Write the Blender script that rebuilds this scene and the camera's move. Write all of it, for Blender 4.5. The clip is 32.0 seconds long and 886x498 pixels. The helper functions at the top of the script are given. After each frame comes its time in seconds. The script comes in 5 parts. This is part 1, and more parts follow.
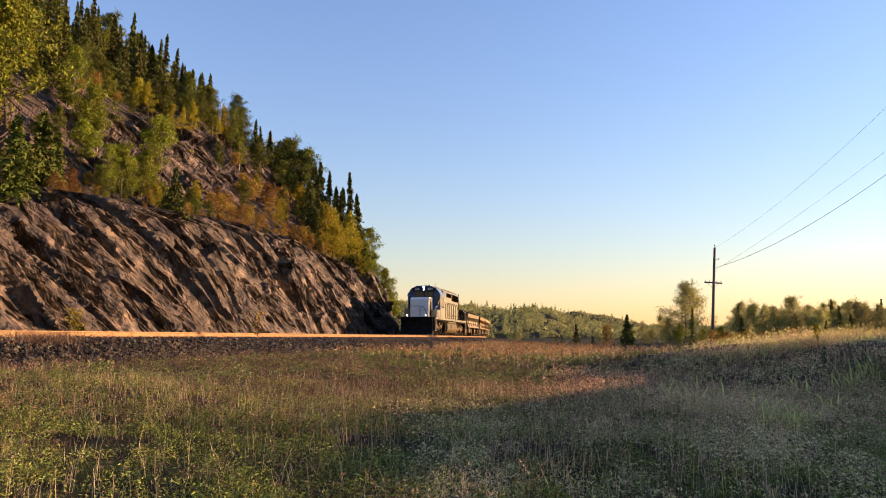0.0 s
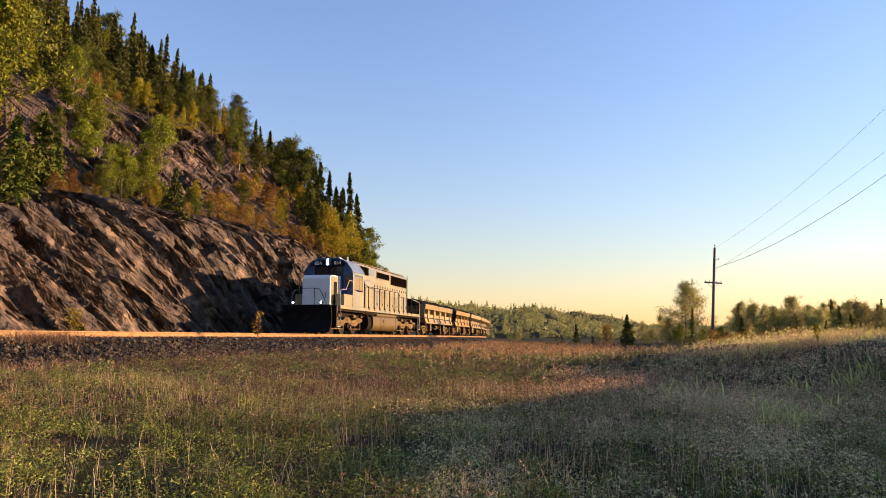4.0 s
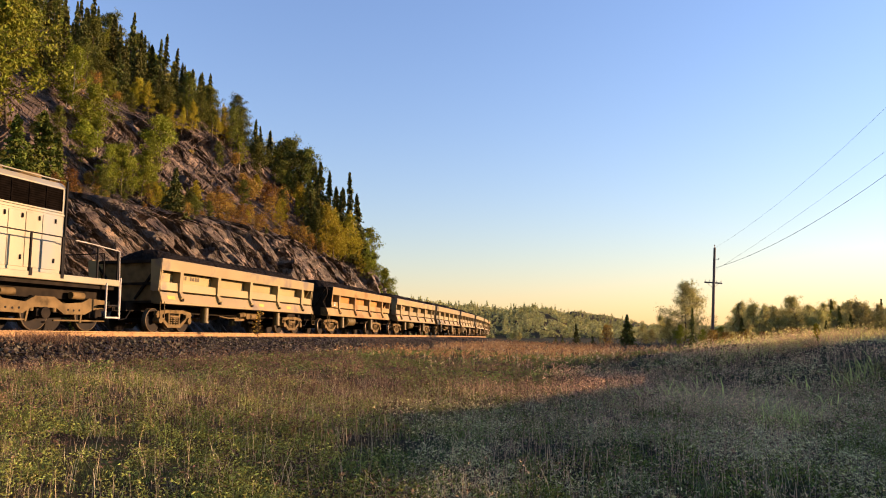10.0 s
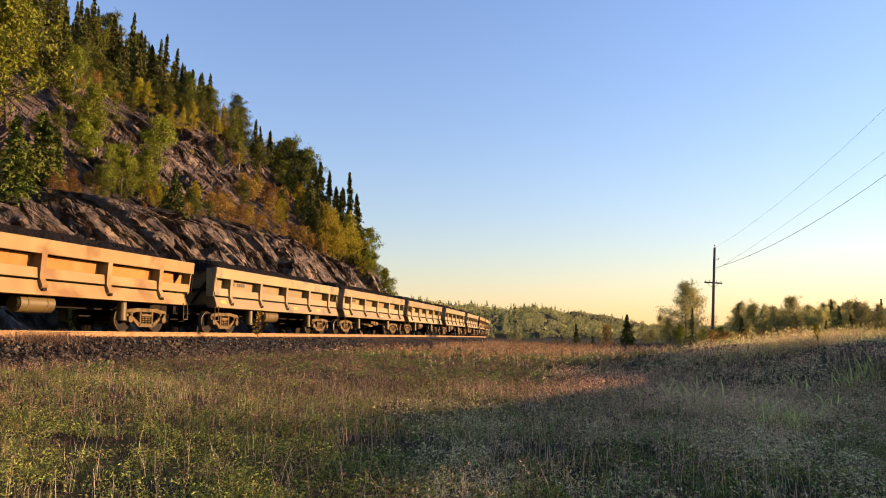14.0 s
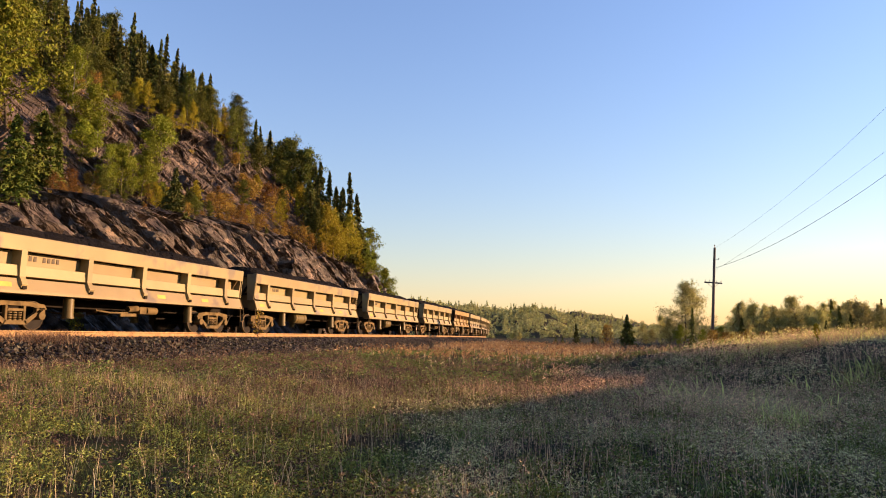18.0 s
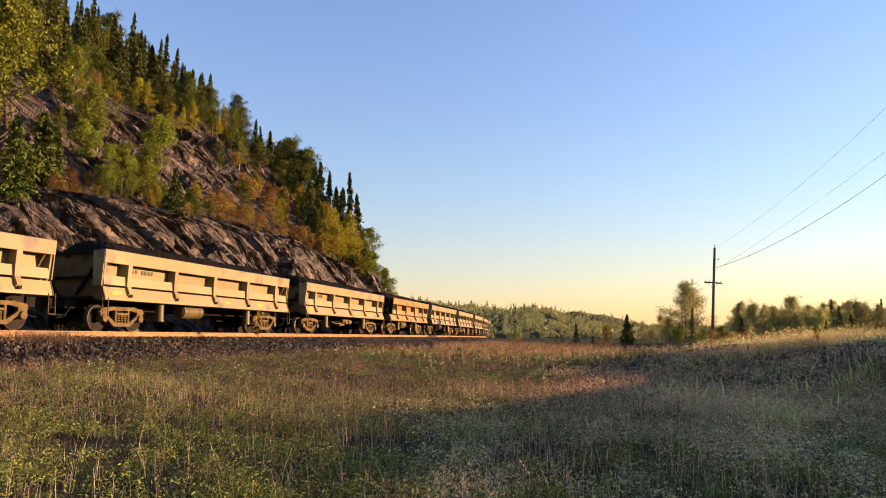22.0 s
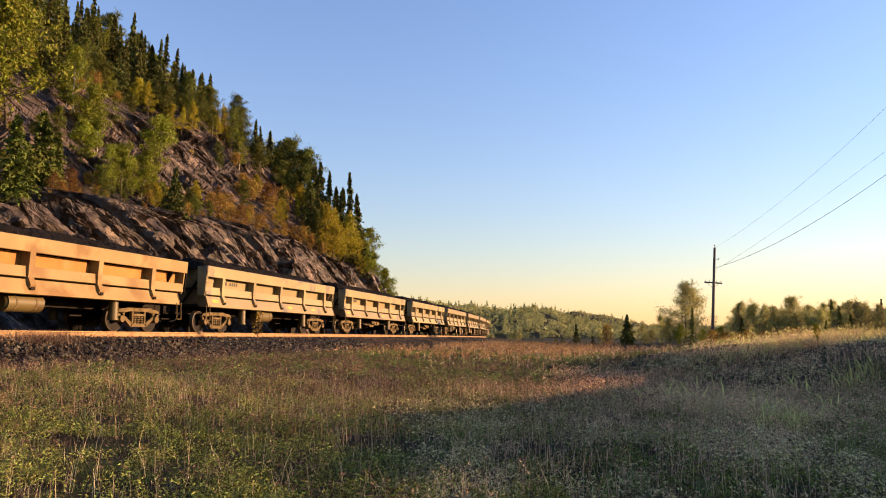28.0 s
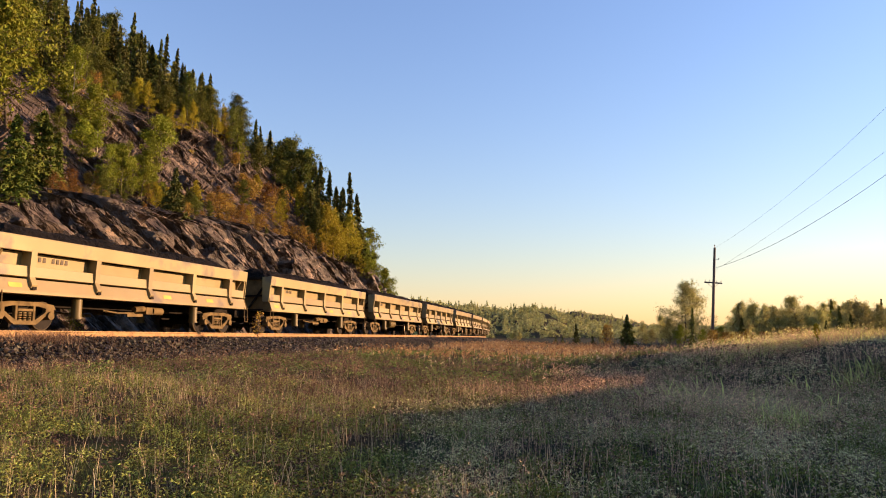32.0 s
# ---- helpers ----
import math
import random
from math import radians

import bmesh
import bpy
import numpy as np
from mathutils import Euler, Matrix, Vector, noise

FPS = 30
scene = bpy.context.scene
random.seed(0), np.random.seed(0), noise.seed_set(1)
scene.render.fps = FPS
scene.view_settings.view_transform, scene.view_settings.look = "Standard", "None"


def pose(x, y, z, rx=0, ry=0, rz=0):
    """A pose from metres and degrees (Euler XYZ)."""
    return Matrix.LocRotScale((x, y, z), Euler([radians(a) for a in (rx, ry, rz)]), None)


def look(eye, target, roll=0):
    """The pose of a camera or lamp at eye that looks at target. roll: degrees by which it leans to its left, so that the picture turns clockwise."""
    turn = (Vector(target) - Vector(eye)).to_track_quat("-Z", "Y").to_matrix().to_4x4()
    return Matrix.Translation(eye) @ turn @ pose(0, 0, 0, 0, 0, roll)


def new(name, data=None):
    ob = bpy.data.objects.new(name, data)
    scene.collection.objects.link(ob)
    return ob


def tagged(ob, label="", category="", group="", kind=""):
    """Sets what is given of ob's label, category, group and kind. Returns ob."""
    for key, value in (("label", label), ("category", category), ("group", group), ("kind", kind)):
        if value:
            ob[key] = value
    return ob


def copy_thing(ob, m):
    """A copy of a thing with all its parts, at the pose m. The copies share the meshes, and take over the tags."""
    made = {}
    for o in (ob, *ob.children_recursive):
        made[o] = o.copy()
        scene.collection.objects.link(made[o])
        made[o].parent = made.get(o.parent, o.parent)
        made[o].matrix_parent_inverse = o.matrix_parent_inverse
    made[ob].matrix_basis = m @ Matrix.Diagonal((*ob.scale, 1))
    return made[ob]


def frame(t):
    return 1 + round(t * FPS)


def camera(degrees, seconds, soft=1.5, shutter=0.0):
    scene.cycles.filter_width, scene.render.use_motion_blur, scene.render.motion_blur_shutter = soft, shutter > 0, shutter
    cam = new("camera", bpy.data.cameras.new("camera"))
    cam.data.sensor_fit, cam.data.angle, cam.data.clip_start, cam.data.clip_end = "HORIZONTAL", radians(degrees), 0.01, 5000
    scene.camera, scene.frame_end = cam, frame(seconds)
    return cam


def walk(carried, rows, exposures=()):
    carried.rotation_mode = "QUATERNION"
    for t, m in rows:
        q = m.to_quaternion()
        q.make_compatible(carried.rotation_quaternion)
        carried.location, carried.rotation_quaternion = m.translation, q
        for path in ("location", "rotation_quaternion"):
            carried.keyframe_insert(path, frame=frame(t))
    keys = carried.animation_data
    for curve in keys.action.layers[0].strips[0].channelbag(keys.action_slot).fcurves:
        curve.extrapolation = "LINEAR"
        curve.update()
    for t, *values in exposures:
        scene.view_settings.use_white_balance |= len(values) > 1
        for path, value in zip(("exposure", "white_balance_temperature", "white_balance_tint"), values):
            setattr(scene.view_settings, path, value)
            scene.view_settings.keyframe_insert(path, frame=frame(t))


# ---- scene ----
cam = camera(60.98, 32.0, soft=1.0)
CAM_Z = 1.25
TILT = 90 + 6.72
walk(cam, [(0.0, pose(0, 0, CAM_Z, TILT, 0, 0)), (32.0, pose(0, 0, CAM_Z, TILT, 0, 0))], [(0.0, 2.0, 6000, 40), (32.0, 2.0, 6000, 40)])

# ---- light: low morning sun, clear sky ----
SUN_AZ, SUN_EL = 80.0, 9.0          # degrees clockwise from +y, degrees up
sky_world = bpy.data.worlds.new("sky")
sky_world.use_nodes = True
scene.world = sky_world
wn = sky_world.node_tree.nodes
sky = wn.new("ShaderNodeTexSky")
sky.sky_type, sky.sun_disc = "NISHITA", False
sky.sun_elevation, sky.sun_rotation = radians(SUN_EL), radians(SUN_AZ)
sky.air_density, sky.dust_density, sky.ozone_density, sky.altitude = 1.6, 0.05, 3.5, 200
sky_world.node_tree.links.new(sky.outputs[0], wn["Background"].inputs[0])
wn["Background"].inputs[1].default_value = 0.077
sun = new("sun", bpy.data.lights.new("sun", "SUN"))
sun.data.energy, sun.data.angle, sun.data.color = 3.6, radians(0.6), (1.0, 0.66, 0.27)
_a, _e = radians(SUN_AZ), radians(SUN_EL)
sun.matrix_world = look((40 * math.sin(_a), 40 * math.cos(_a), 40 * math.tan(_e)), (0, 0, 0))


# ---- mesh tools ----
class Shape:
    """Collects vertices and faces of one mesh."""

    def __init__(self):
        self.v, self.f, self.s = [], [], []

    def add(self, verts, faces, smooth=False):
        n = len(self.v)
        self.v.extend(tuple(p) for p in verts)
        for f in faces:
            self.f.append([i + n for i in f])
            self.s.append(smooth)
        return self

    def box(self, x0, x1, y0, y1, z0, z1):
        return self.add([(x, y, z) for x in (x0, x1) for y in (y0, y1) for z in (z0, z1)],
                        [(0, 1, 3, 2), (4, 6, 7, 5), (0, 4, 5, 1), (2, 3, 7, 6), (0, 2, 6, 4), (1, 5, 7, 3)])

    def bar(self, p, q, w, h=None):
        """A square bar from p to q."""
        p, q = Vector(p), Vector(q)
        h = h or w
        d = (q - p).normalized()
        a = d.cross(Vector((0, 0, 1)) if abs(d.z) < 0.95 else Vector((1, 0, 0))).normalized()
        b = a.cross(d)
        c = [a * w / 2 + b * h / 2, a * -w / 2 + b * h / 2, a * -w / 2 - b * h / 2, a * w / 2 - b * h / 2]
        return self.add([p + k for k in c] + [q + k for k in c],
                        [(3, 2, 1, 0), (4, 5, 6, 7), (0, 1, 5, 4), (1, 2, 6, 5), (2, 3, 7, 6), (3, 0, 4, 7)])

    def rod(self, p, q, r, n=10, r2=None, caps=True):
        p, q = Vector(p), Vector(q)
        r2 = r if r2 is None else r2
        d = (q - p).normalized()
        a = d.cross(Vector((0, 0, 1)) if abs(d.z) < 0.95 else Vector((1, 0, 0))).normalized()
        b = a.cross(d)
        k = [2 * math.pi * i / n for i in range(n)]
        vs = [p + (a * math.cos(t) + b * math.sin(t)) * r for t in k] + [q + (a * math.cos(t) + b * math.sin(t)) * r2 for t in k]
        self.add(vs, [(i, (i + 1) % n, n + (i + 1) % n, n + i) for i in range(n)], True)
        if caps:
            self.add(vs[:n], [list(range(n - 1, -1, -1))])
            self.add(vs[n:], [list(range(n))])
        return self

    def path(self, pts, r, n=6):
        for p, q in zip(pts[:-1], pts[1:]):
            self.rod(p, q, r, n)
        return self

    def prism(self, poly, y0, y1, axis="y", smooth=False):
        """A polygon in (x, z) drawn out along y, or in (y, z) along x."""
        n = len(poly)
        if axis == "y":
            vs = [(a, y0, b) for a, b in poly] + [(a, y1, b) for a, b in poly]
        else:
            vs = [(y0, a, b) for a, b in poly] + [(y1, a, b) for a, b in poly]
        self.add(vs, [(i, (i + 1) % n, n + (i + 1) % n, n + i) for i in range(n)], smooth)
        return self.add(vs[:n], [list(range(n))]).add(vs[n:], [list(range(n - 1, -1, -1))])

    def mesh(self, name, mat, bevel=0.0):
        me = bpy.data.meshes.new(name)
        me.from_pydata(self.v, [], self.f)
        me.polygons.foreach_set("use_smooth", self.s)
        bm = bmesh.new()
        bm.from_mesh(me)
        bmesh.ops.recalc_face_normals(bm, faces=bm.faces)
        if bevel:
            sharp = [e for e in bm.edges if e.is_manifold and e.calc_face_angle(0) > 0.6]
            bmesh.ops.bevel(bm, geom=sharp, offset=bevel, segments=1, affect="EDGES", clamp_overlap=True)
        bm.to_mesh(me)
        bm.free()
        me.materials.append(mat)
        return me


def part(name, shape, mat, parent, label="", bevel=0.0, at=None):
    """One mesh object under a thing or a part."""
    ob = new(name, shape.mesh(name, mat, bevel) if isinstance(shape, Shape) else shape)
    ob.parent = parent
    if at is not None:
        ob.matrix_basis = at
    return tagged(ob, label)


def sheet(name, co, quads, mat, smooth=False):
    """A large mesh from arrays."""
    me = bpy.data.meshes.new(name)
    co, quads = np.asarray(co, np.float32), np.asarray(quads, np.int32)
    k = quads.shape[1]
    me.vertices.add(len(co)), me.loops.add(quads.size), me.polygons.add(len(quads))
    me.vertices.foreach_set("co", co.ravel())
    me.loops.foreach_set("vertex_index", quads.ravel())
    me.polygons.foreach_set("loop_start", np.arange(0, quads.size, k, dtype=np.int32))
    me.polygons.foreach_set("use_smooth", np.full(len(quads), smooth))
    me.update(calc_edges=True)
    me.validate()
    me.materials.append(mat)
    return me


def grid_quads(rows, cols):
    i = np.arange(rows * cols).reshape(rows, cols)
    return np.stack([i[:-1, :-1], i[:-1, 1:], i[1:, 1:], i[1:, :-1]], -1).reshape(-1, 4)


# ---- materials ----
def material(name, c1, c2, scale=3.0, rough=0.8, metal=0.0, bump=0.0, c3=None, scale3=0.5, cut=0.55, island=0.0, rand=0.0,
             glow=0.0, stretch=(1, 1, 1), detail=6.0, through_light=0.0, rough2=None, bump_scale=4.0, spec=0.3):
    m = bpy.data.materials.new(name)
    m.use_nodes = True
    nt = m.node_tree
    N, L = nt.nodes.new, nt.links.new
    bsdf = nt.nodes["Principled BSDF"]
    tc, mp = N("ShaderNodeTexCoord"), N("ShaderNodeMapping")
    mp.inputs["Scale"].default_value = stretch
    L(tc.outputs["Object"], mp.inputs[0])
    no = N("ShaderNodeTexNoise")
    no.inputs["Scale"].default_value, no.inputs["Detail"].default_value = scale, detail
    L(mp.outputs[0], no.inputs["Vector"])
    ramp = N("ShaderNodeValToRGB")
    ramp.color_ramp.elements[0].position, ramp.color_ramp.elements[1].position = 0.32, 0.68
    ramp.color_ramp.elements[0].color, ramp.color_ramp.elements[1].color = (*c1, 1), (*c2, 1)
    L(no.outputs[0], ramp.inputs[0])
    col = ramp.outputs[0]
    if c3:
        n3 = N("ShaderNodeTexNoise")
        n3.inputs["Scale"].default_value, n3.inputs["Detail"].default_value = scale3, 8
        L(mp.outputs[0], n3.inputs["Vector"])
        r3 = N("ShaderNodeValToRGB")
        r3.color_ramp.elements[0].position, r3.color_ramp.elements[1].position = cut, cut + 0.12
        L(n3.outputs[0], r3.inputs[0])
        mx = N("ShaderNodeMixRGB")
        mx.inputs[2].default_value = (*c3, 1)
        L(r3.outputs[0], mx.inputs[0]), L(col, mx.inputs[1])
        col = mx.outputs[0]
    for amount, src in ((island, "Random Per Island"), (rand, "Random")):
        if not amount:
            continue
        node = N("ShaderNodeNewGeometry") if src == "Random Per Island" else N("ShaderNodeObjectInfo")
        hs, mr, mh = N("ShaderNodeHueSaturation"), N("ShaderNodeMapRange"), N("ShaderNodeMapRange")
        mr.inputs["To Min"].default_value, mr.inputs["To Max"].default_value = 1 - amount, 1 + amount
        mh.inputs["To Min"].default_value, mh.inputs["To Max"].default_value = 0.5 - amount * 0.05, 0.5 + amount * 0.05
        L(node.outputs[src], mr.inputs[0]), L(mr.outputs[0], hs.inputs["Value"])
        L(node.outputs[src], mh.inputs[0]), L(mh.outputs[0], hs.inputs["Hue"])
        L(col, hs.inputs["Color"])
        col = hs.outputs[0]
    L(col, bsdf.inputs["Base Color"])
    bsdf.inputs["Roughness"].default_value, bsdf.inputs["Metallic"].default_value = rough, metal
    bsdf.inputs["Specular IOR Level"].default_value = spec
    if rough2 is not None:
        rr = N("ShaderNodeMapRange")
        rr.inputs["To Min"].default_value, rr.inputs["To Max"].default_value = rough, rough2
        L(no.outputs[0], rr.inputs[0]), L(rr.outputs[0], bsdf.inputs["Roughness"])
    if bump:
        nb, bp = N("ShaderNodeTexNoise"), N("ShaderNodeBump")
        nb.inputs["Scale"].default_value, nb.inputs["Detail"].default_value = scale * bump_scale, 8
        bp.inputs["Strength"].default_value, bp.inputs["Distance"].default_value = min(1, bump), 0.05 * bump
        L(mp.outputs[0], nb.inputs["Vector"]), L(nb.outputs[0], bp.inputs["Height"]), L(bp.outputs[0], bsdf.inputs["Normal"])
    if glow:
        bsdf.inputs["Emission Color"].default_value, bsdf.inputs["Emission Strength"].default_value = (*c2, 1), glow
    if through_light:
        tr, ms = N("ShaderNodeBsdfTranslucent"), N("ShaderNodeMixShader")
        ms.inputs[0].default_value = through_light
        L(col, tr.inputs[0]), L(bsdf.outputs[0], ms.inputs[1]), L(tr.outputs[0], ms.inputs[2])
        L(ms.outputs[0], nt.nodes["Material Output"].inputs[0])
        bsdf.inputs["Specular IOR Level"].default_value = 0.08
    return m


MAT = dict(
    soil=material("soil", (0.0170, 0.0139, 0.0087), (0.0657, 0.0510, 0.0278), 11, 0.95, bump=1.0, c3=(0.0503, 0.0580, 0.0174), scale3=0.9, cut=0.5, detail=10, spec=0.05),
    ballast=material("ballast", (0.012, 0.0096, 0.0070), (0.036, 0.027, 0.018), 6, 0.9, bump=0.8, c3=(0.055, 0.038, 0.022), scale3=0.6, spec=0.05),
    stone=material("stone", (0.012, 0.0092, 0.0064), (0.070, 0.054, 0.036), 5, 0.5, bump=0.3, island=0.98, spec=0.2),
    rail=material("rail_steel", (0.1689, 0.0947, 0.0326), (0.2782, 0.1644, 0.0615), 5, 0.6, 0.2, bump=0.1),
    tie=material("tie_wood", (0.0690, 0.0552, 0.0442), (0.1656, 0.1311, 0.0966), 3, 0.9, bump=0.4, stretch=(1, 6, 6), rand=0.3),
    bark=material("bark", (0.0405, 0.0304, 0.0237), (0.1080, 0.0878, 0.0675), 4, 0.95, bump=0.5, stretch=(3, 3, 0.6)),
    birch_bark=material("birch_bark", (0.2025, 0.1822, 0.1485), (0.4050, 0.3780, 0.3240), 3, 0.8, bump=0.2, stretch=(1, 1, 4)),
    spruce=material("spruce_needles", (0.046, 0.052, 0.013), (0.118, 0.122, 0.026), 2, 0.8, island=0.5, rand=0.3, through_light=0.06),
    cedar=material("cedar_sprays", (0.050, 0.068, 0.011), (0.112, 0.130, 0.018), 2, 0.8, island=0.5, rand=0.15, through_light=0.06),
    leaf_green=material("leaf_green", (0.108, 0.130, 0.0095), (0.200, 0.222, 0.0150), 2, 0.7, island=0.45, rand=0.2, through_light=0.18),
    leaf_yellow=material("leaf_yellow", (0.205, 0.182, 0.0090), (0.330, 0.272, 0.0140), 2, 0.7, island=0.45, rand=0.2, through_light=0.18),
    leaf_orange=material("leaf_orange", (0.170, 0.098, 0.0170), (0.300, 0.170, 0.0280), 2, 0.7, island=0.55, rand=0.45, through_light=0.1),
    leaf_olive=material("leaf_olive", (0.058, 0.070, 0.0110), (0.120, 0.130, 0.0180), 2, 0.7, island=0.45, rand=0.25, through_light=0.1),
    # leaf colour lightened to stand in for the haze over these trees
    leaf_hazed=material("pale_leaf", (0.230, 0.220, 0.075), (0.400, 0.360, 0.115), 2, 0.7, island=0.4, rand=0.25, through_light=0.4),
    # weed colour lightened and reddened to make up for the shade around it
    weed_lifted=material("grey_weed", (0.425, 0.262, 0.155), (0.840, 0.510, 0.305), 0.6, 0.85, island=0.5, through_light=0.25),
    # distance haze put into the colour: far foliage lighter than its own green
    hazed_far_leaf=material("far_foliage", (0.235, 0.245, 0.092), (0.410, 0.390, 0.150), 0.03, 0.8, island=0.35, through_light=0.2),
    grass_green=material("grass_green", (0.0761, 0.1107, 0.0264), (0.1615, 0.1958, 0.0530), 0.7, 0.75, island=0.6, through_light=0.3),
    # brighter and warmer than the herbs' own colour, to offset shade on the right
    lifted_leaf=material("frosted_leaf", (0.390, 0.335, 0.152), (0.830, 0.680, 0.335), 0.6, 0.75, island=0.5, through_light=0.2),
    clover=material("clover_leaf", (0.088, 0.104, 0.021), (0.275, 0.280, 0.056), 0.5, 0.6, island=0.8, through_light=0.2),
    grass_dry=material("grass_dry", (0.270, 0.205, 0.128), (0.460, 0.360, 0.220), 0.5, 0.85, island=0.55, through_light=0.3),
    red_weed=material("red_brown_weed", (0.210, 0.122, 0.060), (0.390, 0.235, 0.112), 0.2, 0.85, island=0.5, through_light=0.35),
    stalk=material("dry_stalk", (0.0986, 0.0630, 0.0439), (0.2028, 0.1310, 0.0843), 0.5, 0.85, island=0.6, through_light=0.15),
    reed=material("reed_leaf", (0.4014, 0.3832, 0.1138), (0.7665, 0.6752, 0.2429), 0.6, 0.7, island=0.5, through_light=0.6),
)

# ---- the track's line: an arc of a circle ----
X0, Y0, HEAD, CURVE = -8.0586, 39.212, 0.238553, 0.001738
RADIUS = 1 / CURVE
CX, CY = X0 - RADIUS * math.cos(HEAD), Y0 + RADIUS * math.sin(HEAD)
RAIL = CAM_Z + 0.203


def on_track(s, n, z=0.0):
    """World places at s metres along the line, n metres to its hill side; arrays or numbers."""
    h = HEAD - CURVE * s
    r = RADIUS - n
    return CX + r * np.cos(h), CY - r * np.sin(h), z


def line_coords(x, y):
    """s and n of world places."""
    dx, dy = x - CX, CY - y
    r = np.hypot(dx, dy)
    return (HEAD - np.arctan2(dy, dx)) / CURVE, RADIUS - r


def track_pose(s, half=4.5):
    """Pose of a vehicle whose middle is at s: local x points the way it runs, y to the field side."""
    ax, ay, _ = on_track(s - half, 0)
    bx, by, _ = on_track(s + half, 0)
    turn = math.atan2(ay - by, ax - bx)
    return Matrix.Translation(((ax + bx) / 2, (ay + by) / 2, RAIL)) @ Matrix.Rotation(turn, 4, "Z")


def smooth(a, b, x):
    t = np.clip((x - a) / (b - a), 0, 1)
    return t * t * (3 - 2 * t)


def wave(x, y, seed=0):
    """Cheap rolling unevenness, -1 to 1."""
    r = np.random.RandomState(seed)
    t = 0
    for k in range(6):
        a, p, w = r.rand() * 6.28, r.rand() * 6.28, 1 + k * 0.55 + r.rand() * 0.3
        t = t + np.sin((x * np.cos(a) + y * np.sin(a)) * w + p) / 6
    return t * 1.6


def cells(u, v, seed=0):
    """Nearest jittered cell: its random numbers (4) and the offset from its middle."""
    iu, iv = np.floor(u).astype(np.int64), np.floor(v).astype(np.int64)
    best = np.full(u.shape, 1e9)
    out = [np.zeros(u.shape) for _ in range(6)]
    for du in (-1, 0, 1):
        for dv in (-1, 0, 1):
            a, b = iu + du, iv + dv
            h = (a * 73856093 ^ b * 19349663 ^ seed * 83492791) & 0x7FFFFFFF
            rs = []
            for k in range(4):
                h = (h * 1103515245 + 12345 + k * 777) & 0x7FFFFFFF
                rs.append(((h >> 8) & 0xFFFF) / 65535.0)
            ou, ov = u - (a + rs[0]), v - (b + rs[1])
            d = ou * ou + ov * ov
            m = d < best
            best = np.where(m, d, best)
            for o, val in zip(out, (*rs, ou, ov)):
                o[m] = val[m]
    return out


# ---- ground ----
def ground_z(x, y):
    s, n = line_coords(x, y)
    far = np.hypot(x, y)
    d = -n                                            # metres from the track towards the field
    z = 0.48 * smooth(15, 3.6, d) + 0.05
    z = z + 0.30 * smooth(30, 90, y) * smooth(3, 12, d)
    # grassy bank rising towards the sun; unseen right end added to shade the meadow
    crest = 1.12 * smooth(4.6, 12.6, x + 0.22 * (y - 18)) * smooth(4.0, 15.0, y + 0.10 * x + 1.2 * np.maximum(0, x - 6)) * (1 - 0.85 * smooth(21, 40, y)) + 1.05 * smooth(0.5, 3.4, x - 0.63 * np.abs(y) - 1.0) * smooth(60, 30, far) * (1 + 0.30 * wave(x * 0.55, y * 0.55, 8))
    z = np.maximum(z, z * 0.4 + crest) + 0.07 * wave(x * 0.5, y * 0.5, 3) * smooth(2.5, 6, d) + 0.04 * wave(x * 1.7, y * 1.7, 5) * smooth(60, 20, far) * smooth(2.5, 6, d)
    z = np.where(n > -3.4, np.minimum(z, 0.35), z)
    return np.where(far > 400, 0.9 + 0 * z, z)


ang = np.radians(np.concatenate([np.arange(-180, -48, 4.0), np.arange(-48, 48, 0.6), np.arange(48, 181, 4.0)]))
rad = np.concatenate([[0.002, 0.3], 1.0 * 1.028 ** np.arange(0, 305)])
rad = rad[rad < 4200]
RR, AA = np.meshgrid(rad, ang, indexing="ij")
GX, GY = RR * np.sin(AA), RR * np.cos(AA)
ground = new("ground", sheet("ground", np.stack([GX, GY, ground_z(GX, GY)], -1).reshape(-1, 3), grid_quads(*RR.shape), MAT["soil"], True))
tagged(ground, "rough meadow ground of brown soil under autumn grass", "ground", kind="structure")

# ---- hillside with its rock cut ----
PROFILE_N = [4.2, 5.0, 5.6, 6.2, 7.0, 7.9, 9.0, 10.5, 13, 15.5, 19.5, 25, 35, 50, 80, 150]
PROFILE_Z = [0.75, 0.7, 0.95, 2.6, 4.6, 6.2, 7.4, 8.2, 9.8, 11.4, 16.8, 21.8, 29.5, 36.5, 41.0, 43.0]     # along the slope, for the bedding


def toe(s):
    """How far the foot of the hill draws back from the line where the cut ends."""
    return 0.21 * 4 * np.log1p(np.exp(np.clip((s - 43) / 4, -30, 60)))


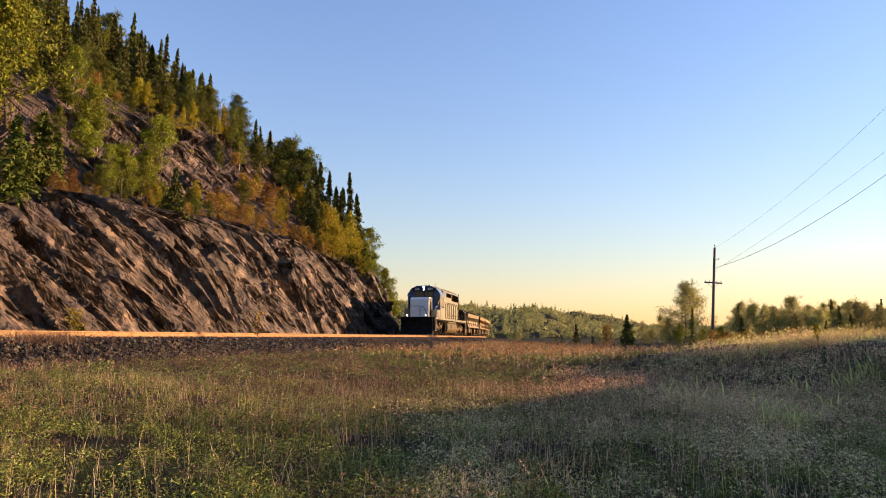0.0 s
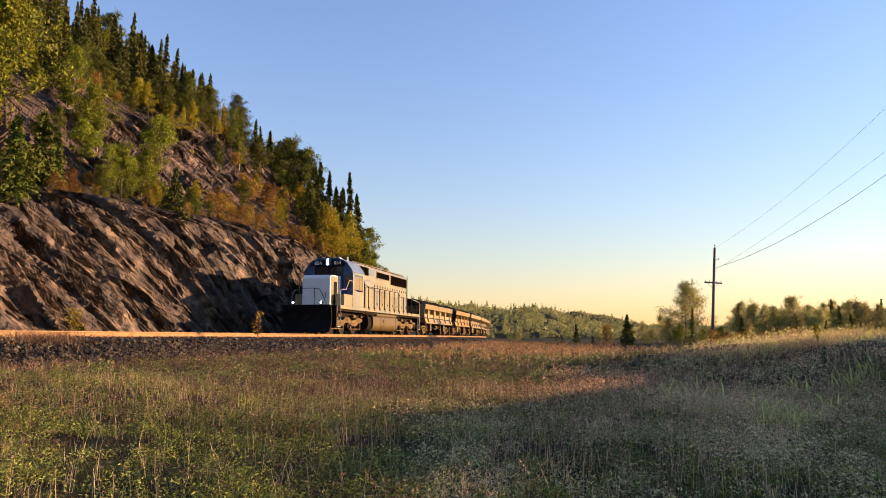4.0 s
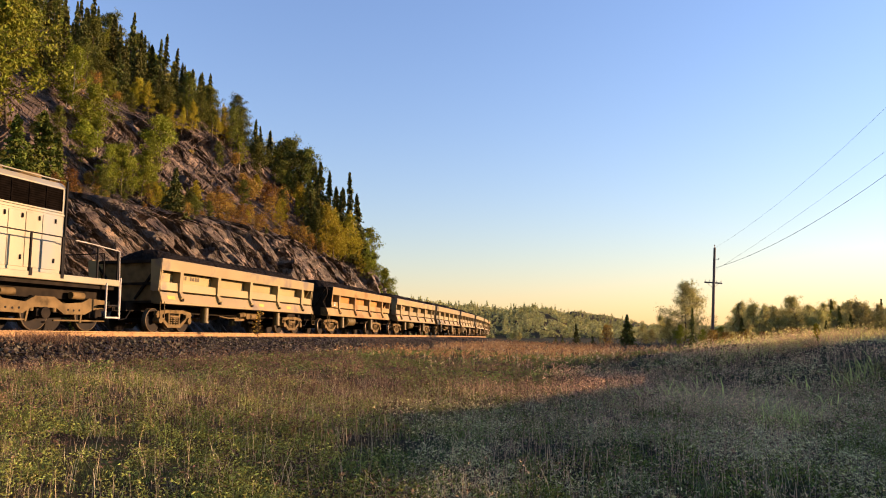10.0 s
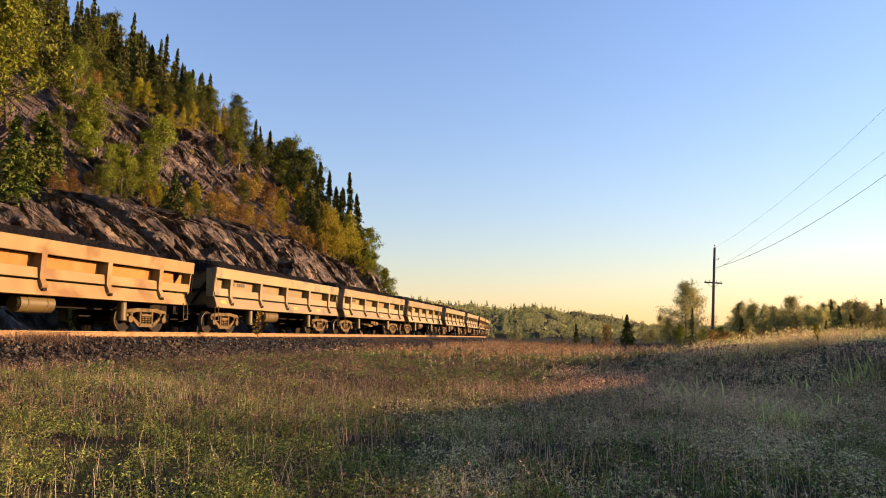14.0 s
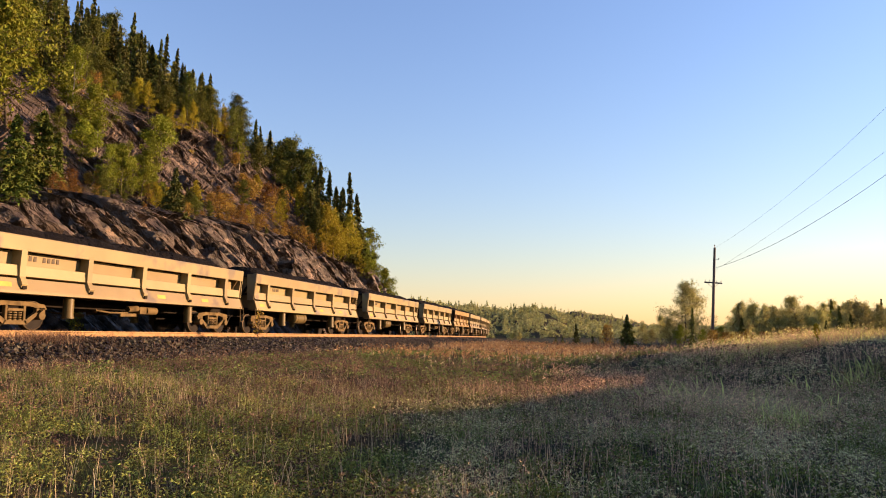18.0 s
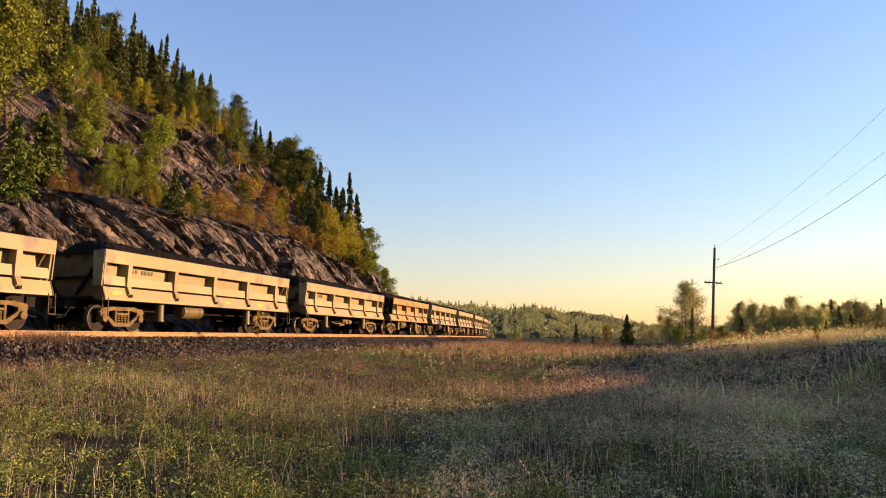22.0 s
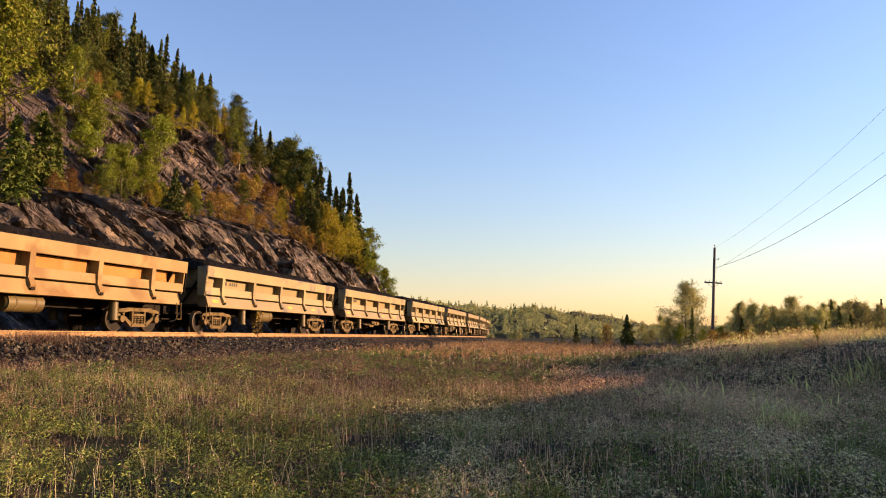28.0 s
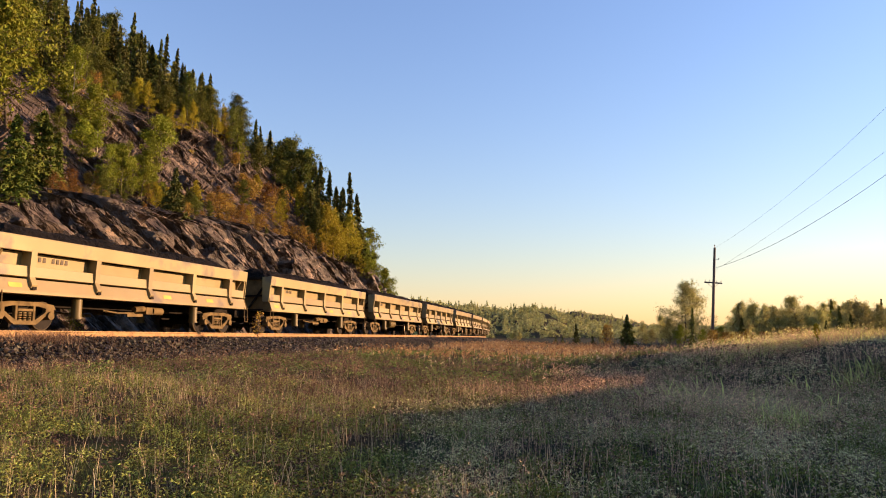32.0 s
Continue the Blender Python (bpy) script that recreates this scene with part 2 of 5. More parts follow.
def hill_z(s, m):
    """Height of the hillside m metres in from its foot line."""
    top = np.interp(s, [-45, -12, -8, -4.5, 0, 5, 18, 26, 33, 38, 46, 60, 90], [6.6, 6.9, 7.6, 8.2, 8.4, 8.8, 9.0, 9.1, 8.9, 8.5, 7.4, 5.5, 2.0])
    face = np.interp(m, [4.2, 5.0, 5.5, 6.1, 6.8, 7.6, 8.5, 9.4], [0, -0.01, 0.05, 0.27, 0.54, 0.77, 0.94, 1.0])
    up = np.interp(m, [9.4, 13, 15.5, 19.5, 25, 35, 50, 80, 150], [0, 1.0, 2.4, 7.9, 12.9, 20.6, 27.5, 32, 34])
    steep_up = np.interp(m, [9.4, 13, 16, 20, 25, 35, 50, 80, 150], [0, 3.4, 6.6, 11.2, 14.8, 21.2, 27.2, 31, 33])
    up = up + (steep_up - up) * smooth(6, 34, s)
    g = np.interp(s, [-200, 35, 60, 86, 105, 130, 170, 240], [1, 1, 0.95, 0.8, 0.5, 0.25, 0.15, 0.12])
    return 0.75 + (top - 0.75) * face + up * g + smooth(9, 20, m) * 0.8 * wave(s * 0.16, m * 0.2, 11)


def bare_rock(s, n):
    """Where the upper crag stands free of soil, 0 to 1."""
    m = n + 1.3 * wave(s * 0.3, n * 0.2, 23)
    return smooth(14.0, 15.6, m) * smooth(22.5, 20.3, m) * smooth(-16, -12, s) * smooth(46, 36, s) * smooth(-0.75, -0.35, wave(s * 0.35, n * 0.1, 24))


def value_noise(x, k):
    """Smooth random along x, -1 to 1, another one for each whole number k."""
    i = np.floor(x).astype(np.int64)
    f = x - i

    def h(j):
        v = (j * 374761393 + k.astype(np.int64) * 668265263) & 0x7FFFFFFF
        v = ((v ^ (v >> 13)) * 1274126177) & 0x7FFFFFFF
        return ((v ^ (v >> 16)) & 0xFFFF) / 32767.5 - 1
    f = f * f * (3 - 2 * f)
    return h(i) * (1 - f) + h(i + 1) * f


def rock_relief(a, b):
    """Slabs that dip along the line: sloping faces that break off in dark undercuts."""
    c, d = math.cos(radians(43)), math.sin(radians(43))
    p, q = a * c - b * d, a * d + b * c
    q = q + 0.25 * wave(a * 0.10, b * 0.12, 61)
    t = 0.35 * wave(a * 0.42, b * 0.30, 65)
    for w, ln, amp, seed in ((2.6, 13.0, 1.1, 100), (1.05, 9.0, 0.62, 400), (0.46, 6.0, 0.34, 700), (0.21, 3.0, 0.17, 900)):
        u = q / w + 0.30 * value_noise(p / (ln * 1.6), np.full(p.shape, seed + 7))
        k = np.floor(u)
        f = u - k
        size = np.maximum(0.45 + 1.2 * value_noise(p / ln, k + seed), 0.0)
        crest = 0.10 + 0.12 * (k % 3)
        tooth = np.where(f < crest, f / crest, (1 - f) / (1 - crest))
        t = t + amp * size * (tooth - 0.5)
    r = cells(p / 6.5, q / 2.1, 5)
    t = t + 3.6 * (r[2] - 0.5) * r[4] + 1.5 * (r[3] - 0.5) * r[5]
    t = t + 0.9 * value_noise(a / 5.5 + b * 0.11, np.full(a.shape, 31)) + 0.5 * value_noise(a / 2.4 + b * 0.3, np.full(a.shape, 37))
    r = cells(p / 3.6, q / 0.7, 6)
    t = t * (1 + 0.15 * smooth(4, -12, a))
    return t + 0.55 * (r[2] - 0.5) * r[4] + 0.3 * (r[3] - 0.5) * r[5] + 0.02 * wave(a * 7, b * 7, 64)


hs = np.concatenate([np.arange(-42, -20, 0.4), np.arange(-20, 40, 0.095), np.arange(40, 88, 0.16), np.arange(88, 136, 0.5), np.arange(136, 344, 4.0)])
fine_n = np.interp(np.linspace(0, 1, 130), np.linspace(0, 1, 9), [4.2, 5.0, 5.6, 6.2, 7.0, 7.9, 9.0, 10.5, 13])
hn = np.concatenate([fine_n, np.arange(13.1, 23, 0.1), np.arange(23, 42, 0.4), np.arange(42, 150, 4.0)])
SS, NN = np.meshgrid(hs, hn, indexing="ij")
SS = SS - 1.2 * (np.minimum(np.interp(NN, PROFILE_N, PROFILE_Z), 9.5) - 0.75) * smooth(330, 250, SS)     # columns follow the dip of the slabs
HZ = hill_z(SS, NN)
steep = smooth(5.1, 6.2, NN) * (0.30 + 0.70 * smooth(11.5, 8.5, NN))
crag = np.maximum(bare_rock(SS, NN), 0.5 * smooth(0.3, 0.7, wave(SS * 0.11 + 3, NN * 0.16, 21)) * smooth(20, 24, NN) * smooth(60, 40, NN))
rel = rock_relief(SS, np.interp(NN, PROFILE_N, PROFILE_Z))
push = rel * np.maximum(steep, crag * 0.9)
HX, HY, _ = on_track(SS, NN + toe(SS) - push * 0.80)
hill = new("hillside", sheet("hillside", np.stack([HX, HY, HZ + push * 0.30], -1).reshape(-1, 3), grid_quads(*SS.shape), MAT["soil"]))
tagged(hill, "steep hillside of dark brown slabbed rock with mossy soil above", "hillside", kind="structure")


def rock_material():
    m = material("rock", (0.034, 0.0255, 0.0210), (0.118, 0.085, 0.064), 1.6, 0.62, bump=0, spec=0.3, c3=(0.230, 0.163, 0.112), scale3=0.8, cut=0.55, detail=10)
    nt = m.node_tree
    N, L = nt.nodes.new, nt.links.new
    geo, sep, ramp, no, add, mix = (N("ShaderNodeNewGeometry"), N("ShaderNodeSeparateXYZ"), N("ShaderNodeValToRGB"), N("ShaderNodeTexNoise"),
                                    N("ShaderNodeMath"), N("ShaderNodeMixRGB"))
    tc = N("ShaderNodeTexCoord")
    L(tc.outputs["Object"], no.inputs["Vector"])
    no.inputs["Scale"].default_value = 0.5
    L(geo.outputs["True Normal"], sep.inputs[0])
    add.operation = "MULTIPLY_ADD"
    add.inputs[1].default_value = 0.5
    L(no.outputs[0], add.inputs[0]), L(sep.outputs[2], add.inputs[2])
    ramp.color_ramp.elements[0].position, ramp.color_ramp.elements[1].position = 0.80, 1.0
    L(add.outputs[0], ramp.inputs[0])
    bsdf = nt.nodes["Principled BSDF"]
    old = bsdf.inputs["Base Color"].links[0].from_socket
    mix.inputs[2].default_value = (0.030, 0.022, 0.010, 1)
    L(ramp.outputs[0], mix.inputs[0]), L(old, mix.inputs[1]), L(mix.outputs[0], bsdf.inputs["Base Color"])

    def vec(op, a, b):
        n = N("ShaderNodeVectorMath")
        n.operation = op
        for i, v in enumerate((a, b)):
            if isinstance(v, tuple):
                n.inputs[i].default_value = v
            else:
                L(v, n.inputs[i])
        return n.outputs["Value"] if op == "DOT_PRODUCT" else n.outputs["Vector"]

    # splintered facets and fine ribs: long cells and stretched grain along the dip
    warp = N("ShaderNodeTexNoise")
    warp.inputs["Scale"].default_value, warp.inputs["Detail"].default_value = 0.9, 5
    L(tc.outputs["Object"], warp.inputs["Vector"])
    pos = vec("ADD", tc.outputs["Object"], vec("MULTIPLY", vec("SUBTRACT", warp.outputs["Color"], (0.5, 0.5, 0.5)), (0.7, 0.7, 0.7)))
    c, d, tx, ty = math.cos(radians(43)), math.sin(radians(43)), math.sin(HEAD), math.cos(HEAD)

    def along_dip(ln, wd):
        comb = N("ShaderNodeCombineXYZ")
        L(vec("DOT_PRODUCT", pos, (tx * c / ln, ty * c / ln, -d / ln)), comb.inputs[0])
        L(vec("DOT_PRODUCT", pos, (tx * d / wd, ty * d / wd, c / wd)), comb.inputs[1])
        L(vec("DOT_PRODUCT", pos, (ty / (wd * 2), -tx / (wd * 2), 0)), comb.inputs[2])
        return comb.outputs[0]

    heights = []
    for ln, wd, k in ((3.2, 0.5, 1.9), (1.1, 0.2, 1.5)):
        co, vor = along_dip(ln, wd), N("ShaderNodeTexVoronoi")
        vor.inputs["Scale"].default_value = 1
        L(co, vor.inputs["Vector"])
        tilt = vec("MULTIPLY", vec("SUBTRACT", vor.outputs["Color"], (0.5, 0.5, 0.5)), (ln * k * 0.5, wd * k * 2.2, wd * k))
        heights.append(vec("DOT_PRODUCT", vec("SUBTRACT", co, vor.outputs["Position"]), tilt))
    for ln, wd, k in ((2.6, 0.30, 0.42), (0.7, 0.10, 0.16)):
        grain, gain = N("ShaderNodeTexNoise"), N("ShaderNodeMath")
        grain.inputs["Scale"].default_value, grain.inputs["Detail"].default_value = 1, 6
        gain.operation, gain.inputs[1].default_value = "MULTIPLY", k
        L(along_dip(ln, wd), grain.inputs["Vector"]), L(grain.outputs[0], gain.inputs[0])
        heights.append(gain.outputs[0])
    height = heights[0]
    for h in heights[1:]:
        sm = N("ShaderNodeMath")
        L(height, sm.inputs[0]), L(h, sm.inputs[1])
        height = sm.outputs[0]
    bp = N("ShaderNodeBump")
    bp.inputs["Strength"].default_value, bp.inputs["Distance"].default_value = 1.0, 1.0
    L(height, bp.inputs["Height"]), L(bp.outputs[0], bsdf.inputs["Normal"])
    return m


MAT["rock"] = rock_material()
hill.data.materials[0] = MAT["rock"]

# ---- track ----
def bed_strip(name, prof, s0, s1, step, mat, label, category):
    ss = np.arange(s0, s1 + step, step)
    P = np.array(prof)
    S, K = np.meshgrid(ss, np.arange(len(P)), indexing="ij")
    x, y, _ = on_track(S, P[K, 0])
    return tagged(new(name, sheet(name, np.stack([x, y, P[K, 1]], -1).reshape(-1, 3), grid_quads(*S.shape), mat)), label, category, kind="structure")


bed_strip("roadbed", [(4.6, 0.5), (3.6, 0.78), (1.75, RAIL - 0.22), (-1.75, RAIL - 0.22), (-2.7, RAIL - 0.35), (-4.3, 0.40), (-4.6, 0.2)], -60, 340, 1.0,
          MAT["ballast"], "raised bed of grey crushed stone under the rails", "track bed")
RAIL_PROFILE = [(-0.07, -0.18), (0.07, -0.18), (0.07, -0.165), (0.012, -0.14), (0.012, -0.05), (0.036, -0.04), (0.036, 0), (-0.036, 0), (-0.036, -0.04), (-0.012, -0.05),
                (-0.012, -0.14), (-0.07, -0.165), (-0.07, -0.18)]
for side in (-0.7525, 0.7525):
    ob = bed_strip("rail", [(side + a, RAIL + b) for a, b in RAIL_PROFILE], -60, 340, 1.5, MAT["rail"], "rusty steel rail with a worn bright head", "rail")

roadbed = bpy.data.objects["roadbed"]
tie_mesh = Shape().box(-0.115, 0.115, -1.3, 1.3, -0.17, 0).mesh("tie", MAT["tie"], 0.012)
for i in range(190):
    s = -34 + i * 0.52
    x, y, _ = on_track(s, 0.0)
    part("tie", tie_mesh, None, roadbed, at=Matrix.Translation((x, y, RAIL - 0.185)) @ Matrix.Rotation(math.pi / 2 - (HEAD - CURVE * s) + random.uniform(-0.02, 0.02), 4, "Z"))


def stones(name, count, s0, s1, n0, n1, lo, hi, label, seed, lump=1.0):
    """Loose broken stones: squashed, irregular eight-sided lumps on the bed."""
    r = np.random.RandomState(seed)
    s, n = s0 + (s1 - s0) * r.rand(count), n0 + (n1 - n0) * r.rand(count) ** lump
    z = np.interp(-n, [1.2, 1.75, 2.7, 4.3, 4.6], [RAIL - 0.22, RAIL - 0.22, RAIL - 0.35, 0.40, 0.42])
    x, y, _ = on_track(s, n)
    size = lo + (hi - lo) * r.rand(count) ** 2
    base = np.array([(1, 0, 0), (0.2, 1, 0.1), (-1, 0.1, 0), (0, -1, 0.1), (0.25, 0.2, 1), (-0.2, -0.1, -1)])
    co = base[None] * (0.65 + 0.6 * r.rand(count, 6, 1)) + r.normal(size=(count, 6, 3)) * 0.14
    t = r.rand(count) * 6.283
    ca, sa = np.cos(t)[:, None], np.sin(t)[:, None]
    co = np.stack([co[..., 0] * ca - co[..., 1] * sa, co[..., 0] * sa + co[..., 1] * ca, co[..., 2] * 0.8], -1) * size[:, None, None] / 2
    co = co + np.stack([x, y, z + size * (0.45 * r.rand(count) - 0.05)], -1)[:, None]
    f = np.array([(0, 1, 4), (1, 2, 4), (2, 3, 4), (3, 0, 4), (1, 0, 5), (2, 1, 5), (3, 2, 5), (0, 3, 5)])
    return tagged(new(name, sheet(name, co.reshape(-1, 3), (np.arange(count)[:, None, None] * 6 + f[None]).reshape(-1, 3), MAT["stone"])), label, "ballast", kind="stuff")


stones("ballast_stones", 26000, -27, 12, -1.45, -4.7, 0.045, 0.105, "loose dark grey crushed stone on the track bed", 71)
stones("ballast_stones", 16000, 12, 60, -1.45, -4.6, 0.06, 0.14, "loose dark grey crushed stone on the track bed", 72)
stones("coarse_stones", 6500, -27, 3, -2.4, -5.6, 0.07, 0.19, "coarse broken rock at the foot of the track bed", 73)

# ---- trees ----
def quads_mesh(name, mid, a, b, mat, tri=False):
    """One quad a leaf: middles, half axes."""
    mid, a, b = np.asarray(mid), np.asarray(a), np.asarray(b)
    co = np.stack([mid - a, mid + b * 0.9, mid + a, mid - b * 0.9], 1).reshape(-1, 3)
    if tri:
        co = np.stack([mid - a, mid + b, mid + a], 1).reshape(-1, 3)
        return sheet(name, co, np.arange(len(mid) * 3).reshape(-1, 3), mat)
    return sheet(name, co, np.arange(len(mid) * 4).reshape(-1, 4), mat)


def unit(r, n):
    v = r.normal(size=(n, 3))
    return v / np.linalg.norm(v, axis=1)[:, None]


def make_conifer(name, seed, height, spread, mat, label, dense=1.0, taper=1.05, low=0.06):
    """Whorls of drooping branches with needle sprays on both sides of each."""
    r = np.random.RandomState(seed)
    tree = tagged(new(name), label, "tree")
    part("trunk", Shape().rod((0, 0, -0.4), (0, 0, height * 0.97), 0.018 * height, 7, 0.01), MAT["bark"], tree)
    n = int(height * 46 * dense)
    f = np.sort(r.rand(n) ** 1.25)
    t = r.rand(n) * 6.283
    ragged = (0.86 + 0.26 * np.sin(f * height * 8.5 + np.sin(t * 2) * 1.5)) * (0.88 + 0.22 * np.sin(t * 3 + f * 9))                     # whorls, broken up round the trunk
    ln = (spread * (1 - f) ** taper * (0.55 + 0.5 * r.rand(n)) + 0.05) * ragged
    per = 14
    q = np.repeat(ln, per) * np.tile((np.arange(per) + 0.5) / per, n) ** 0.8
    tt, ff = np.repeat(t, per), np.repeat(f, per)
    m = n * per
    d = np.stack([np.cos(tt), np.sin(tt), 0 * tt], -1)
    w = np.stack([-np.sin(tt), np.cos(tt), 0 * tt], -1)
    sway = (0.03 + 0.15 * (1 - q / np.repeat(ln, per))) * (r.rand(m) - 0.5) * 2
    z = height * (low + (1 - low) * ff) - 0.32 * q - 0.05 * q * q + 0.06 * r.normal(size=m)
    mid = d * q[:, None] + w * sway[:, None] * (0.5 + np.repeat(ln, per))[:, None] + np.stack([0 * z, 0 * z, z], -1)
    sz = (0.045 + 0.045 * r.rand(m))[:, None]
    A = (d + w * r.normal(size=(m, 1)) * 0.5) * sz * 1.2 + np.array([0, 0, -0.03])
    B = (w * (r.rand(m, 1) - 0.5) * 2 + np.stack([0 * z, 0 * z, 0.9 * r.normal(size=m)], -1)) * sz
    part("crown", quads_mesh("crown", mid, A, B, mat), mat, tree)
    return tree


def make_broadleaf(name, seed, height, spread, mat, label, leaves=1700, leaf=0.11, low=0.15, stems=1, bark="bark"):
    """Leaning stems, limbs that fork to twigs, and close clumps of leaves about the twigs' ends with gaps between them."""
    r = np.random.RandomState(seed)
    tree = tagged(new(name), label, "tree")
    wood, tips = Shape(), []
    for _ in range(stems):
        lean = r.normal(size=2) * 0.05 * height * (1 if stems == 1 else 2.2)
        p = Vector((lean[0] * 0.1, lean[1] * 0.1, -0.3))
        for k in range(10):
            f = (k + 1) / 10
            q = Vector((lean[0] * f + r.normal() * 0.008 * height, lean[1] * f + r.normal() * 0.008 * height, height * 0.94 * f))
            wood.rod(p, q, 0.014 * height * (1 - k * 0.093) / stems ** 0.4, 6, 0.014 * height * (1 - f * 0.93) / stems ** 0.4, False)
            if f > low:
                wide = spread * math.sin(math.pi * min(1, 0.22 + 0.78 * f)) ** 0.75
                for _ in range(4 if stems == 1 else 2):
                    t, up = r.rand() * 6.283, 0.15 + 0.75 * r.rand()
                    ln = wide * (0.35 + 0.85 * r.rand())
                    e = q + Vector((math.cos(t) * ln, math.sin(t) * ln, up * ln))
                    wood.rod(q, e, 0.0035 * height, 4, 0.004, False)
                    tips += [(q.lerp(e, 0.55), 0.7), (e, 0.8)]
                    for _ in range(2):
                        w = q.lerp(e, 0.4 + 0.5 * r.rand())
                        h = w + Vector(tuple(r.normal(size=3) * spread * 0.2))
                        wood.rod(w, h, 0.0018 * height, 3, 0.003, False)
                        tips.append((h, 0.6))
            tips.append((q, 0.45))
            p = q
    part("trunk", wood, MAT[bark], tree)
    at = np.array([tuple(t) for t, _ in tips])
    size = np.array([w for _, w in tips]) * (0.55 + 0.6 * r.rand(len(tips)))
    w = size ** 2
    pick = r.choice(len(at), leaves, p=w / w.sum())
    ball = unit(r, leaves) * (r.rand(leaves) ** 0.5)[:, None] * np.array([1, 1, 0.72])
    mid = at[pick] + ball * (size[pick] * spread * 0.36)[:, None] + r.normal(size=(leaves, 3)) * spread * 0.06
    mid[:, 2] = np.maximum(mid[:, 2], 0.05)
    a = unit(r, leaves)
    b = np.cross(a, unit(r, leaves))
    sz = leaf * (0.6 + 0.8 * r.rand(leaves))[:, None]
    part("crown", quads_mesh("crown", mid, a * sz * 1.15, b * sz * 1.3, mat, True), mat, tree)
    return tree


CONIFERS = [make_conifer("spruce_tree", 10 + i, h, sp, MAT["spruce"], "dark green spruce with a pointed crown, on the hillside", q, tp)
            for i, (h, sp, q, tp) in enumerate([(6.0, 1.75, 0.95, 1.0), (7.2, 1.9, 0.9, 1.1), (4.8, 1.6, 1.05, 0.95), (6.6, 1.35, 0.8, 1.2), (3.4, 1.65, 1.3, 0.95)])]
CEDARS = [make_conifer("cedar_tree", 30 + i, h, sp, MAT["cedar"], "dense yellow-green cedar with a rounded column crown, on the cliff top", 1.7, 0.55, 0.02) for i, (h, sp) in enumerate([(4.6, 1.25), (5.2, 1.5)])]
BROAD = {}
for key, mat, label in (("green", "leaf_green", "leafy birch turning yellow-green, on the rocky hillside"), ("yellow", "leaf_yellow", "aspen with golden yellow autumn leaves, on the hillside"),
                        ("olive", "leaf_olive", "dull olive-green leafy tree on the hillside"), ("pale", "leaf_hazed", "olive-green leafy tree beyond the meadow, haze put into its leaf colour"), ("orange", "leaf_orange", "low shrub with orange-brown autumn leaves on the slope")):
    BROAD[key] = []
    for i, (h, sp) in enumerate([(4.9, 1.15), (5.9, 1.3), (3.9, 1.25)]):
        shrub = key == "orange"
        if shrub:
            h, sp = h * 0.4, sp * 0.62
        if key == "pale":
            sp = sp * 1.4
        BROAD[key].append(make_broadleaf({"orange": "shrub", "green": "birch_tree", "yellow": "aspen_tree", "olive": "alder_tree"}.get(key, "leafy_tree"), 40 + 7 * i + len(key), h, sp, MAT[mat], label, 2200 if shrub else 9500, 0.045 if shrub else 0.047, 0.0 if shrub else 0.12, 4 if shrub else 1,
                                         "birch_bark" if key == "green" and i == 0 else "bark"))
        tagged(BROAD[key][-1], category="shrub" if shrub else "tree")
USED = set()


def plant(tree, x, y, z, scale, r, group):
    m = Matrix.LocRotScale((x, y, z), Euler((r.normal() * 0.03, r.normal() * 0.03, r.rand() * 6.28)), (scale, scale, scale * (0.9 + 0.25 * r.rand())))
    if tree.name in USED:
        ob = copy_thing(tree, m @ Matrix.Diagonal((*(1 / k for k in tree.scale), 1)))
    else:
        USED.add(tree.name)
        tree.matrix_basis = m
        ob = tree
    return tagged(ob, group=group)


tr = np.random.RandomState(5)
spots = []


def grow(count, s0, s1, n0, n1, mix, lo, hi, gap, on_crag=0.06):
    made = tries = 0
    while made < count and tries < count * 30:
        tries += 1
        s, n = s0 + tr.rand() * (s1 - s0), n0 + tr.rand() ** 1.15 * (n1 - n0)
        if any((s - a) ** 2 + (n - b) ** 2 < (gap * g) ** 2 for a, b, g in spots):
            continue
        if bare_rock(np.array(s), np.array(n)) > 0.35 and tr.rand() > on_crag:
            continue
        k = tr.choice(list(mix), p=np.array(list(mix.values())) / sum(mix.values()))
        pool = {"spruce": CONIFERS[:4], "small": CONIFERS[4:], "cedar": CEDARS}.get(k) or BROAD[k]
        x, y, _ = on_track(s, n + float(toe(s)))
        plant(pool[tr.randint(len(pool))], x, y, float(hill_z(np.array(s), np.array(n))) - 0.1, lo + tr.rand() * (hi - lo), tr, "trees on the hillside" if k != "orange" else "shrubs on the hillside")
        spots.append((s, n, 0.6 if k == "orange" else 1.0))
        made += 1


